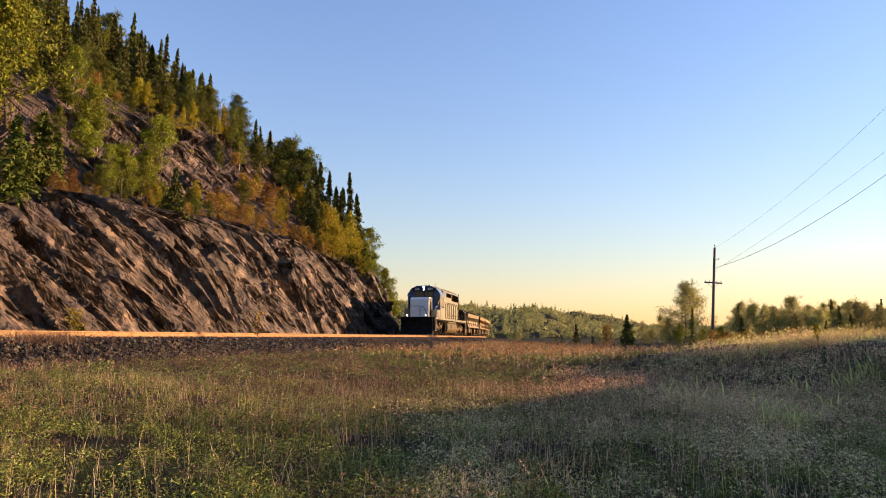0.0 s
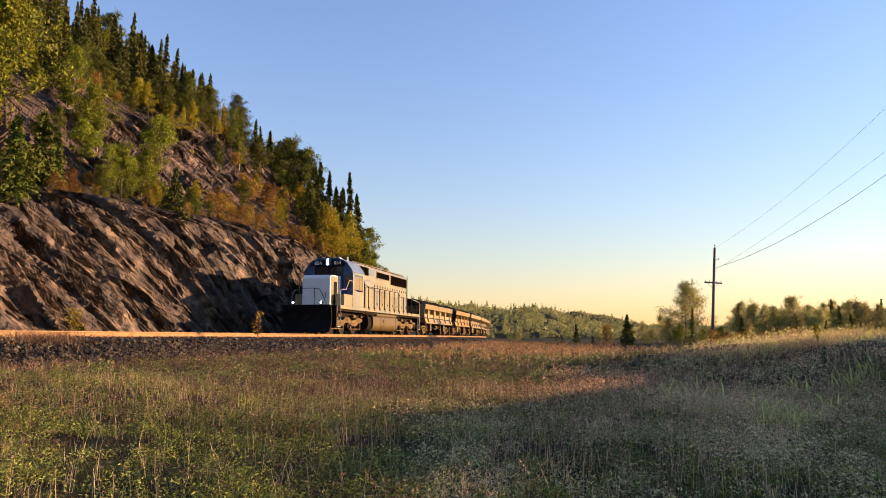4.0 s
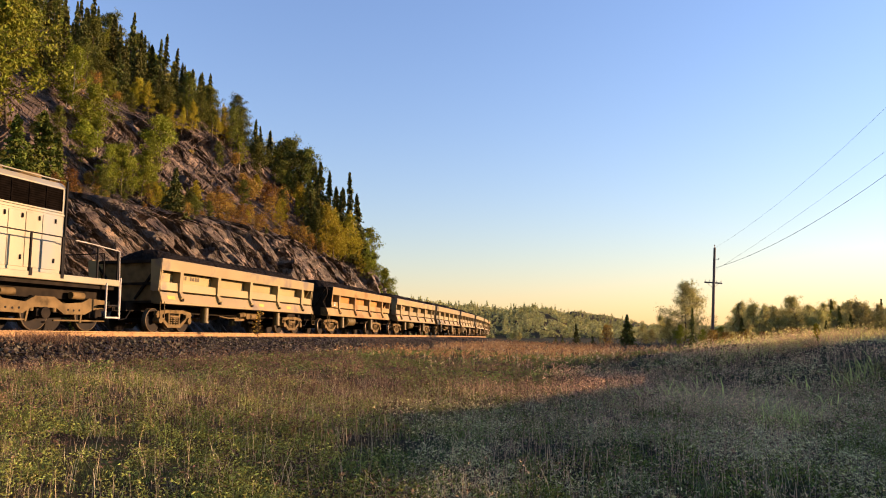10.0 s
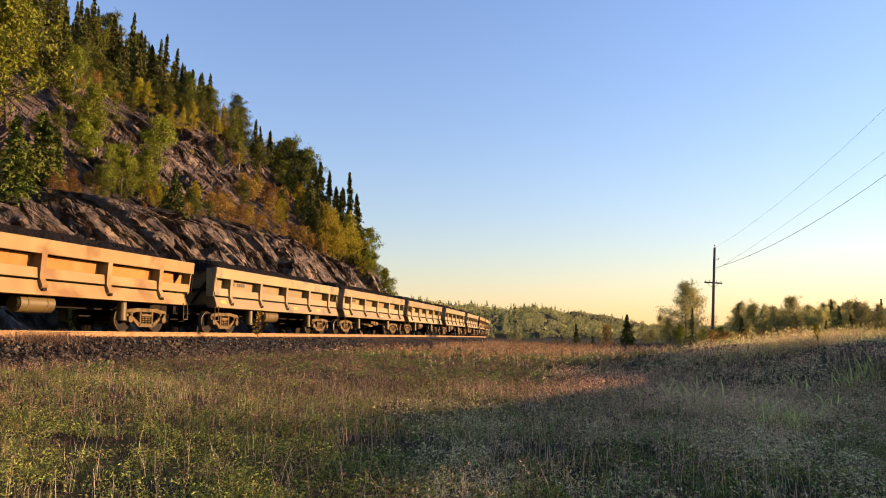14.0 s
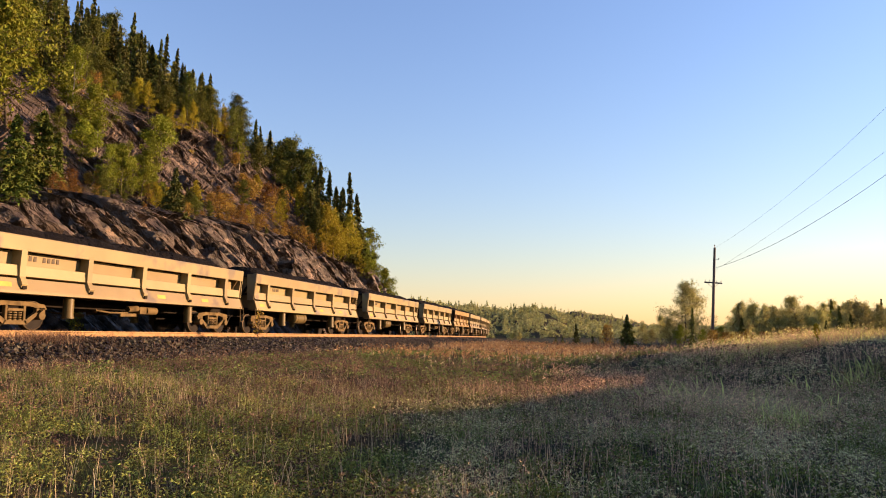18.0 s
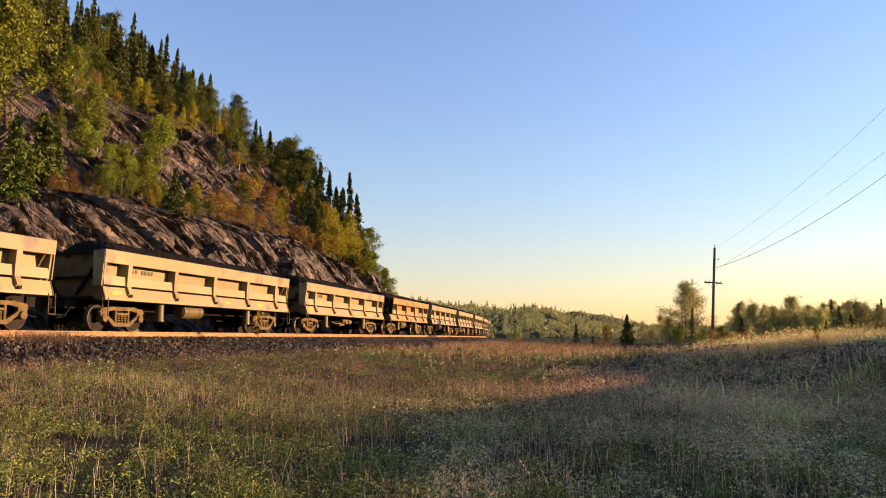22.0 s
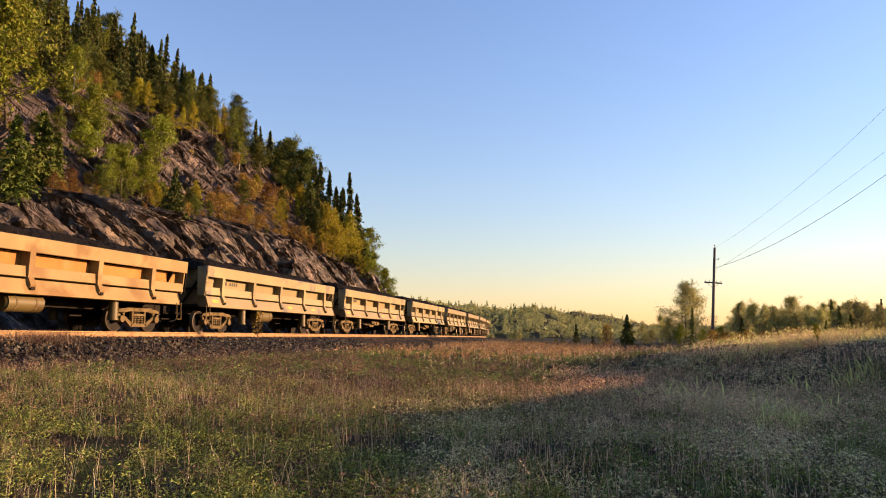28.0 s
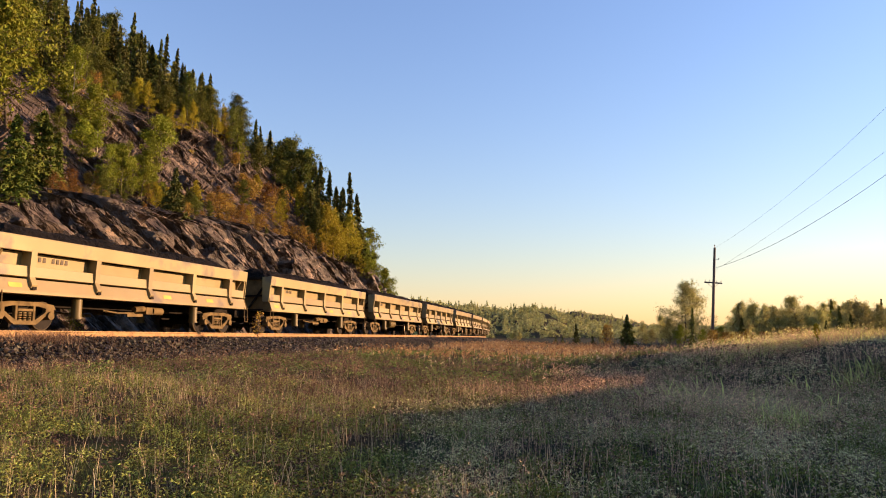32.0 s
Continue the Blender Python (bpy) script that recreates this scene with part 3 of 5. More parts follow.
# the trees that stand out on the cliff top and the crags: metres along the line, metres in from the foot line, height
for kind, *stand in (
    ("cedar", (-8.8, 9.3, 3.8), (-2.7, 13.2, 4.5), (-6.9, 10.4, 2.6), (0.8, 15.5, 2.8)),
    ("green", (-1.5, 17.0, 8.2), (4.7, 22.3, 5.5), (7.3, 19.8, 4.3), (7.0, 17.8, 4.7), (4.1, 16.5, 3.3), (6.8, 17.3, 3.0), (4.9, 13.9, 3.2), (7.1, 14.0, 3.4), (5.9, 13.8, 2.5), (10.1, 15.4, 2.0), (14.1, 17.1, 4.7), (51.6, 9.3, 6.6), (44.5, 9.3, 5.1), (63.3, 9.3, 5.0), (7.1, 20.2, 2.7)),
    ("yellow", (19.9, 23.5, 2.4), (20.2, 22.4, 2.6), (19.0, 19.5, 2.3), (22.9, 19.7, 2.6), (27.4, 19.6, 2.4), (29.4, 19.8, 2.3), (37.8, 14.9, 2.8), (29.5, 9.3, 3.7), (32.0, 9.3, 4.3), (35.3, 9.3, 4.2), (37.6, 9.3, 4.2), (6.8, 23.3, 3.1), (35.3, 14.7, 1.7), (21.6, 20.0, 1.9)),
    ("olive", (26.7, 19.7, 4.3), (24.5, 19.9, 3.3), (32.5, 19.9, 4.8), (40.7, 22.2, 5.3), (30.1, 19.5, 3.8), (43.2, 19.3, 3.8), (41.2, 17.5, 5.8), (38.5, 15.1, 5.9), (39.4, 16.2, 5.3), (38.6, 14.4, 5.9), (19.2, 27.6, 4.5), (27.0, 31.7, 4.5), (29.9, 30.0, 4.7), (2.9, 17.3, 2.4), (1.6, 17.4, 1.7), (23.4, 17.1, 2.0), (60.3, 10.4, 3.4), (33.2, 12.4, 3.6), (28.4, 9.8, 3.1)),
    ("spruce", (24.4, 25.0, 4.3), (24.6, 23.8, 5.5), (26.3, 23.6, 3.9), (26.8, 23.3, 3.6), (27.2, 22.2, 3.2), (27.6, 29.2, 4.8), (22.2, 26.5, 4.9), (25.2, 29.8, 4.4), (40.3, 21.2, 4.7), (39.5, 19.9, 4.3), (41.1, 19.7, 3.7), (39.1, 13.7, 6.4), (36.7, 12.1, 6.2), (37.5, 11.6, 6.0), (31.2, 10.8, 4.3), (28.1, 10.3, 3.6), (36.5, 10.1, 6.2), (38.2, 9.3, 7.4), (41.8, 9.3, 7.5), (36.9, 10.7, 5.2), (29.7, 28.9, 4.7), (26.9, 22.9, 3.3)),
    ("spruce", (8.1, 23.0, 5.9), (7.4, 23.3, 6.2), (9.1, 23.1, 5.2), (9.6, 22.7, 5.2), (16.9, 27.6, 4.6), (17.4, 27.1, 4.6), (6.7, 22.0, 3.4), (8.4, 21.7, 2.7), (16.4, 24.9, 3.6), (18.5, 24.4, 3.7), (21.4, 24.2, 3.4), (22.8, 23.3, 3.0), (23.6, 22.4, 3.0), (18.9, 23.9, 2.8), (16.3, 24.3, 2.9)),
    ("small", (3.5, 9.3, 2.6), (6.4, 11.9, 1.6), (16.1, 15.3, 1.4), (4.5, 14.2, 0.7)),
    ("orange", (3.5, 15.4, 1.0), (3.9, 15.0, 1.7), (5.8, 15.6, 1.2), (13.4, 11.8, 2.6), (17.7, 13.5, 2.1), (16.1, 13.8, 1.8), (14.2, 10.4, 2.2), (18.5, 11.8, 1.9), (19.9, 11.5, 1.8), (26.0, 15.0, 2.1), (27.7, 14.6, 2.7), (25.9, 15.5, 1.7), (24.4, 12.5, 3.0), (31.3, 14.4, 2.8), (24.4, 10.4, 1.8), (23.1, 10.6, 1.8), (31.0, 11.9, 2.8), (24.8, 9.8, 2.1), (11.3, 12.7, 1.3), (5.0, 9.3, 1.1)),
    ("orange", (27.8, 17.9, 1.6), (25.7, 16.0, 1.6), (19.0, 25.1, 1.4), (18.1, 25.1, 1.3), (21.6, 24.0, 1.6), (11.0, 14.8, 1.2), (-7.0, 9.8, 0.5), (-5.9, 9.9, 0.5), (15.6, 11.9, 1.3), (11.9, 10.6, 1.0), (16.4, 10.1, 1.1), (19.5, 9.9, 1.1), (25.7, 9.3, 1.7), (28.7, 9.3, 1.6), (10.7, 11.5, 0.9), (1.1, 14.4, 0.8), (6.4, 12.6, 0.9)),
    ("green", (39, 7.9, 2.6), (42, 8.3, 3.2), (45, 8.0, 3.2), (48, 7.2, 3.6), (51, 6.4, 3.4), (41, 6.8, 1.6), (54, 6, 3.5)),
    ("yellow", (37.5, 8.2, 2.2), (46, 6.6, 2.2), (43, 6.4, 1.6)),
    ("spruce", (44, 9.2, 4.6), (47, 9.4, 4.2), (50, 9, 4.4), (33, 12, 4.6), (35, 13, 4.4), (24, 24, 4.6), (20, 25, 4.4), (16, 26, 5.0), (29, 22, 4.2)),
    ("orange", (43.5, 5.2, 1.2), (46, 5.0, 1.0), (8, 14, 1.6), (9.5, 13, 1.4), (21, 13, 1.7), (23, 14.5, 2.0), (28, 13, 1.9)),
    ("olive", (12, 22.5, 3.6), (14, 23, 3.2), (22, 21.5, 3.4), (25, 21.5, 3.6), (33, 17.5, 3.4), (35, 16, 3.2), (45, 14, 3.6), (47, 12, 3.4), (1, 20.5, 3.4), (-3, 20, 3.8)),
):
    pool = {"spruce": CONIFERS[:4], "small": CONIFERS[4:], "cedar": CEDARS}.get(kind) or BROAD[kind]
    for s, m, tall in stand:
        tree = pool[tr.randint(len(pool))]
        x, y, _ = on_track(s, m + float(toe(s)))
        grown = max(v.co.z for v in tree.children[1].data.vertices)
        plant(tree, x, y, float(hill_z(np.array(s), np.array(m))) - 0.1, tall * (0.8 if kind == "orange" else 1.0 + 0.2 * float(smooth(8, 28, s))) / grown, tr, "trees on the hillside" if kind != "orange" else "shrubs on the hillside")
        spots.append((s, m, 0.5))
grow(190, -22, 75, 24, 50, dict(spruce=9, green=2.5, yellow=1.2, olive=3), 0.65, 1.05, 1.4)
grow(46, 22, 62, 17, 30, dict(spruce=4, green=3, yellow=1.5, olive=3), 0.6, 0.95, 1.3, 0.0)
grow(26, 34, 58, 9.5, 18, dict(spruce=3, green=3, yellow=2, olive=1), 0.6, 0.9, 1.3)
grow(34, -22, -2, 15, 24, dict(spruce=4, green=2, cedar=1, yellow=0.5, olive=2), 0.6, 1.0, 1.6, 0.1)
grow(80, 44, 110, 9.6, 40, dict(spruce=6, green=3, yellow=2, olive=3), 0.55, 0.85, 1.9)
grow(80, -15, 52, 9.6, 15, dict(orange=5, olive=2, yellow=1, small=0.5), 0.2, 0.45, 0.8, 0.3)
grow(90, -15, 60, 13, 25, dict(orange=4, olive=2, yellow=1, green=1, small=1), 0.25, 0.55, 0.9, 0.15)
grow(50, -25, 60, 20, 40, dict(orange=4, yellow=0.5, olive=0.5), 0.5, 0.9, 1.1, 0.0)
grow(24, 116, 300, 8, 60, dict(spruce=3, green=4, yellow=2, olive=3), 0.8, 1.2, 3.0)

# ---- trees, pole and wires on the far side of the bank ----
fr = np.random.RandomState(9)


def plain_tree(kind, px, depth, scale, group="trees beyond the meadow", i=None):
    """A tree on the flat at a bearing (tangent) and distance."""
    pool = CONIFERS if kind == "spruce" else BROAD[kind]
    x = px * depth
    ob = plant(pool[fr.randint(len(pool)) if i is None else i], x, depth, float(ground_z(np.array(x), np.array(depth))) - 0.05, scale, fr, group)
    return tagged(ob, {"spruce": "dark spruce standing beyond the meadow", "green": "yellow-green birch at the far edge of the meadow", "orange": "low brown autumn shrub behind the grassy bank"}.get(kind, ""))


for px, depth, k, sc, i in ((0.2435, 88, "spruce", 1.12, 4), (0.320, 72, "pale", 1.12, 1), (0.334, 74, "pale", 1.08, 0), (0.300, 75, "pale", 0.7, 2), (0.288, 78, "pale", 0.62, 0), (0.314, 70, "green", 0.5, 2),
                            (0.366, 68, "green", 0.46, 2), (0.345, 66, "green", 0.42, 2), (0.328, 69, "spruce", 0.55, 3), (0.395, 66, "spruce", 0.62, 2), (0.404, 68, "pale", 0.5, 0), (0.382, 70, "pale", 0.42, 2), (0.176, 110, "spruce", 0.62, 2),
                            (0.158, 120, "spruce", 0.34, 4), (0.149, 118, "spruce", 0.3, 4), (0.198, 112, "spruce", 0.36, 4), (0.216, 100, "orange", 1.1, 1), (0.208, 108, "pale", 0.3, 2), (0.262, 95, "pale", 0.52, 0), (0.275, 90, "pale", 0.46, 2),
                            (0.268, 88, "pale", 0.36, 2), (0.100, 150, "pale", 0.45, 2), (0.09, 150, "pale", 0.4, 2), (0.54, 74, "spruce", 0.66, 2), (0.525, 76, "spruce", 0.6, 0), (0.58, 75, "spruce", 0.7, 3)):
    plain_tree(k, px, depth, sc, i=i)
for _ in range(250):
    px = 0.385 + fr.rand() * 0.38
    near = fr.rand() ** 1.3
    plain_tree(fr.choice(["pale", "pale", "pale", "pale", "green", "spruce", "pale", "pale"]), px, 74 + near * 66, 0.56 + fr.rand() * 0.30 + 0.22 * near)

for _ in range(24):
    plain_tree("orange", 0.33 + fr.rand() * 0.14, 44 + fr.rand() * 16, 0.35 + fr.rand() * 0.45, "brown shrubs behind the bank")

pole = tagged(new("utility_pole"), "weathered grey wooden utility pole with a crossarm, leaning slightly", "utility pole")
PX, PY = 0.355 * 72, 72.0
PZ = float(ground_z(np.array(PX), np.array(PY))) + 0.55
pole.matrix_basis = pose(PX, PY, PZ - 0.3, 0, 3.8, 0)
MAT["pole"] = material("pole_wood", (0.07, 0.055, 0.045), (0.16, 0.13, 0.11), 3, 0.9, bump=0.4, stretch=(4, 4, 0.5))
MAT["wire"] = material("wire", (0.03, 0.03, 0.03), (0.06, 0.06, 0.06), 3, 0.5, 0.6)
MAT["porcelain"] = material("porcelain", (0.16, 0.15, 0.14), (0.3, 0.28, 0.26), 3, 0.3)
part("shaft", Shape().rod((0, 0, -0.6), (0, 0, 9.35), 0.16, 12, 0.11), MAT["pole"], pole)
part("crossarm", Shape().box(-0.85, 0.85, 0.11, 0.20, 5.92, 6.05), MAT["pole"], pole, bevel=0.01)
for a in (-0.75, -0.35, 0.35, 0.75):
    part("insulator", Shape().rod((a, 0.155, 6.05), (a, 0.155, 6.11), 0.02, 8).rod((a, 0.155, 6.10), (a, 0.155, 6.22), 0.045, 10, 0.03), MAT["porcelain"], pole)
for a in (-1, 1):
    part("brace", Shape().bar((a * 0.55, 0.17, 5.93), (0, 0.14, 5.45), 0.03), MAT["pole"], pole)
part("top_pin", Shape().rod((0, 0, 9.3), (0, 0, 9.55), 0.03, 8).rod((0, 0, 9.5), (0, 0, 9.65), 0.06, 10, 0.04), MAT["porcelain"], pole)
part("side_bracket", Shape().bar((0.1, 0, 8.2), (0.42, 0, 8.25), 0.04).rod((0.42, 0, 8.25), (0.42, 0, 8.38), 0.04, 8), MAT["porcelain"], pole)


def wire_line(a, b, sag, r=0.012):
    a, b = Vector(a), Vector(b)
    pts = [a.lerp(b, t / 40) - Vector((0, 0, 4 * sag * (t / 40) * (1 - t / 40))) for t in range(41)]
    w = new("power_line", Shape().path(pts, r, 5).mesh("power_line", MAT["wire"]))
    return tagged(w, "thin dark overhead wire running from the pole", "power line", "overhead wires")


wire_line((PX + 0.3, PY, PZ + 7.00), (30, 10, 25.5), 4.00, 0.015)
wire_line((PX + 0.4, PY, PZ + 6.75), (30, 10, 23.0), 1.25, 0.007)
wire_line((PX + 0.6, PY, PZ + 9.00), (30, 10, 31.0), 3.25, 0.007)

# ---- distant wooded hills ----
def ridge(name, dist, thick, tree, count, spans, label):
    """A low wooded ridge across the view; spans: bearing tangent, height above the flat."""
    b = np.linspace(spans[0][0], spans[-1][0], 140)
    h = np.interp(b, [p[0] for p in spans], [p[1] for p in spans])
    k = np.linspace(0, 1, 12)
    B, K = np.meshgrid(b, k, indexing="ij")
    H = np.interp(B, b, h) * np.sin(np.minimum(K * 1.25, 1) * math.pi / 2) * (1 + 0.08 * wave(B * 60, K * 5, 31))
    D = dist + thick * K
    me = sheet(name, np.stack([B * D, D, 0.2 + H], -1).reshape(-1, 3), grid_quads(*B.shape), MAT["soil"], True)
    ob = tagged(new(name, me), label, "hill", kind="structure")
    r = np.random.RandomState(int(dist))
    bb, kk = spans[0][0] + r.rand(count) * (spans[-1][0] - spans[0][0]), r.rand(count) ** 0.9 * 0.85
    hh = np.interp(bb, b, h) * np.sin(np.minimum(kk * 1.25, 1) * math.pi / 2)
    dd = dist + thick * kk
    size = tree * (0.45 + 1.0 * r.rand(count) ** 1.5)
    per = 70
    c = np.stack([bb * dd, dd, 0.2 + hh], -1)
    fir = r.rand(count) < 0.25
    off = unit(r, count * per).reshape(count, per, 3) * (0.6 + 0.4 * r.rand(count, per, 1)) * np.where(fir[:, None, None], [0.20, 0.20, 0.55], [0.36, 0.36, 0.40]) * (0.8 + 0.4 * r.rand(count, 1, 3))
    off[:, :, 2] = np.abs(off[:, :, 2]) * np.where(fir, 1.5, 1.1)[:, None]
    off[:, :, :2] *= np.where(fir[:, None], 1 - off[:, :, 2], 1)[..., None]
    mid = (c[:, None] + off * size[:, None, None]).reshape(-1, 3)
    a = unit(r, count * per)
    q = np.cross(a, unit(r, count * per))
    sz = np.repeat(size, per)[:, None] * 0.075
    crown = new("forest", quads_mesh("forest", mid, a * sz, q * sz * 1.4, MAT["hazed_far_leaf"], True))
    tagged(crown, "distant mixed autumn forest, morning haze put into its leaf colour", "forest", kind="stuff")
    return ob


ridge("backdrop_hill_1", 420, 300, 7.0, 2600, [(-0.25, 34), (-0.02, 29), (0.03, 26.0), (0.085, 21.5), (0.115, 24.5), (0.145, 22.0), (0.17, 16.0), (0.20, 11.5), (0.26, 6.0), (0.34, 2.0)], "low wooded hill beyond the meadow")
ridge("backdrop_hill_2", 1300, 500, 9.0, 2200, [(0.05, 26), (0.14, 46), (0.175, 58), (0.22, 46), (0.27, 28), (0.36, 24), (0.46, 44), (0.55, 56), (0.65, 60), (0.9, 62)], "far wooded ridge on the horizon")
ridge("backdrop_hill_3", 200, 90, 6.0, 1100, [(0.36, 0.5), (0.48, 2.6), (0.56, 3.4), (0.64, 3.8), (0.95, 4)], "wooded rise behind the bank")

# ---- grass and weeds ----
def in_field(r, n, d0, d1, b0=-0.72, b1=0.72):
    """Even spots of the meadow between two distances."""
    y = np.sqrt(d0 * d0 + r.rand(n) * (d1 * d1 - d0 * d0))
    x = (b0 + r.rand(n) * (b1 - b0)) * y
    s, nn = line_coords(x, y)
    t = (y - d0) / (d1 - d0)
    keep = smooth(-0.02, 0.10, t) * smooth(1.02, 0.8, t)              # thin out at the edges of a stand
    if b0 > -0.6:
        keep = keep * smooth(b0, b0 + 0.16, x / y)
    if b1 < 0.6:
        keep = keep * smooth(b1, b1 - 0.16, x / y)
    if d0 < 4:
        keep = np.maximum(keep, t < 0.1)
    ok = (nn < -3.9) & (r.rand(n) < keep)
    return x[ok], y[ok]


def blades(name, x, y, height, width, lean, mat, label, r, bend=0.5, z=None):
    """Curved blades: two joined quads and a tip each."""
    n = len(x)
    z = ground_z(x, y) if z is None else z
    t = r.rand(n) * 6.283
    d = np.stack([np.cos(t), np.sin(t), 0 * t], -1)
    sd = np.stack([-np.sin(t), np.cos(t), 0 * t], -1) * width[:, None] / 2
    base = np.stack([x, y, z - 0.02], -1)
    up = np.array([0, 0, 1.0])
    ln = (lean * height)[:, None]
    p1 = base + up * (height * 0.5)[:, None] + d * ln * 0.3
    p2 = base + up * height[:, None] * (1 - bend * 0.25 * lean[:, None]) + d * ln
    co = np.stack([base - sd, base + sd, p1 + sd * 0.85, p1 - sd * 0.85, p2 + sd * 0.15, p2 - sd * 0.15], 1).reshape(-1, 3)
    i = np.arange(n)[:, None] * 6
    q = np.concatenate([i + np.array([[0, 1, 2, 3]]), i + np.array([[3, 2, 4, 5]])])
    return tagged(new(name, sheet(name, co, q, mat)), label, "grass", kind="stuff")


gr = np.random.RandomState(12)


def patchy(x, y, seed, f, keep):
    return wave(x * f, y * f, seed) + 0.5 * gr.normal(size=len(x)) * 0.6 > keep


def tufts(name, count, d0, d1, b0, b1, leaves, radius, tall, size, mat, label, seed, f, keep, flat=0.6):
    """Leafy tufts: many small leaves about uneven centres."""
    x, y = in_field(gr, count, d0, d1, b0, b1)
    k = patchy(x, y, seed, f, keep)
    x, y = x[k], y[k]
    n = len(x)
    grow_ = 0.5 + gr.rand(n)
    m = n * leaves
    rep = lambda v: np.repeat(v, leaves)
    rr, tt = np.sqrt(gr.rand(m)) * radius * rep(grow_), gr.rand(m) * 6.283
    lift = gr.rand(m) * tall * rep(grow_) * (1.1 - 0.6 * rr / (radius * 1.5))
    mid = np.stack([rep(x) + rr * np.cos(tt), rep(y) + rr * np.sin(tt), rep(ground_z(x, y)) + lift], -1)
    a = unit(gr, m)
    a[:, 2] *= flat
    b = np.cross(a, unit(gr, m))
    sz = (size * (0.5 + gr.rand(m)))[:, None]
    return tagged(new(name, quads_mesh(name, mid, a * sz * 1.9, b * sz * 0.72, mat)), label, "plants", kind="stuff")


def weeds(name, count, d0, d1, b0, b1, tall, leaves, size, mat, label, seed, f, keep, width=0.006):
    """Upright stems with small withered leaves and heads along them."""
    x, y = in_field(gr, count, d0, d1, b0, b1)
    k = patchy(x, y, seed, f, keep)
    x, y = x[k], y[k]
    n = len(x)
    h = tall * (0.45 + 0.75 * gr.rand(n))
    blades(name + "_stems", x, y, h, width * (0.6 + 0.8 * gr.rand(n)), 0.05 + 0.3 * gr.rand(n), mat, label, gr)
    m = n * leaves
    up = 0.25 + 0.8 * gr.rand(m)
    mid = np.stack([np.repeat(x, leaves), np.repeat(y, leaves), np.repeat(ground_z(x, y), leaves) + np.repeat(h, leaves) * up], -1) + gr.normal(size=(m, 3)) * [0.045, 0.045, 0.01] * tall * 2.5
    a = unit(gr, m)
    b = np.cross(a, unit(gr, m))
    sz = (size * (0.5 + gr.rand(m)))[:, None]
    return tagged(new(name, quads_mesh(name, mid, a * sz * 1.6, b * sz * 0.8, mat)), label, "weeds", kind="stuff")


tufts("meadow_herbs", 5200, 3.4, 17, -0.72, 0.72, 96, 0.15, 0.18, 0.0082, MAT["clover"], "low leafy green herbs covering the meadow", 41, 1.1, -0.25, 0.8)
# light-coloured herbs that lift the shaded right part of the meadow
tufts("frosted_herbs", 3400, 3.4, 15, -0.10, 0.72, 54, 0.15, 0.17, 0.0090, MAT["lifted_leaf"], "grey-green herbs, coloured lighter to lift the shaded meadow", 45, 1.1, -0.15, 0.8)
tufts("field_herbs", 12000, 13, 45, -0.72, 0.45, 14, 0.18, 0.20, 0.026, MAT["grass_green"], "green herbs in patches of the far meadow", 46, 0.35, -0.1)
tufts("withered_herbs", 9000, 4, 28, -0.72, 0.72, 22, 0.13, 0.20, 0.012, MAT["stalk"], "brown withered low herbs in the meadow", 42, 0.6, -0.1)
weeds("dry_weeds", 13000, 3.4, 20, -0.72, 0.72, 0.30, 6, 0.004, MAT["grass_dry"], "thin tan dry weed stems standing in the meadow", 43, 0.5, -0.15, 0.0034)
weeds("grey_weeds", 10000, 3.6, 18, -0.05, 0.76, 0.26, 9, 0.0055, MAT["weed_lifted"], "grey-brown dead weeds in the shade, coloured lighter to offset it", 44, 0.6, -0.3, 0.005)
weeds("brown_weeds", 12000, 8, 32, -0.72, 0.35, 0.36, 7, 0.012, MAT["stalk"], "reddish-brown dried weeds near the track", 47, 0.22, -0.1, 0.007)
weeds("far_weeds", 12000, 30, 90, -0.72, 0.30, 0.40, 7, 0.035, MAT["red_weed"], "reddish-brown dried weeds across the far meadow", 48, 0.1, -0.4, 0.02)
weeds("far_grass", 7000, 22, 80, -0.72, 0.40, 0.32, 5, 0.03, MAT["grass_dry"], "tan autumn grass across the far meadow", 49, 0.12, -0.2, 0.018)
weeds("bank_weeds", 14000, 8, 27, 0.10, 0.76, 0.32, 9, 0.011, MAT["weed_lifted"], "brown weeds on the shaded bank, coloured lighter to offset the shade", 50, 0.4, -0.3, 0.006)
tufts("bank_herbs", 5200, 8, 28, 0.10, 0.78, 16, 0.15, 0.18, 0.017, MAT["lifted_leaf"], "grey-green herbs on the shaded bank, coloured lighter to lift it", 52, 0.5, -0.1)


def clumps(name, count, d0, d1, b0, b1, per, radius, tall, width, mat, label, seed, f, keep):
    """Grass in close tufts: blades that lean out of one root."""
    x, y = in_field(gr, count, d0, d1, b0, b1)
    k = patchy(x, y, seed, f, keep)
    x, y = x[k], y[k]
    n = len(x) * per
    big = np.repeat(0.5 + 0.9 * gr.rand(len(x)), per)
    xx, yy = np.repeat(x, per) + gr.normal(size=n) * radius * big, np.repeat(y, per) + gr.normal(size=n) * radius * big
    return blades(name, xx, yy, tall * big * (0.4 + 0.7 * gr.rand(n)), width * (0.6 + 0.8 * gr.rand(n)), 0.2 + 0.9 * gr.rand(n), mat, label, gr, 0.8)


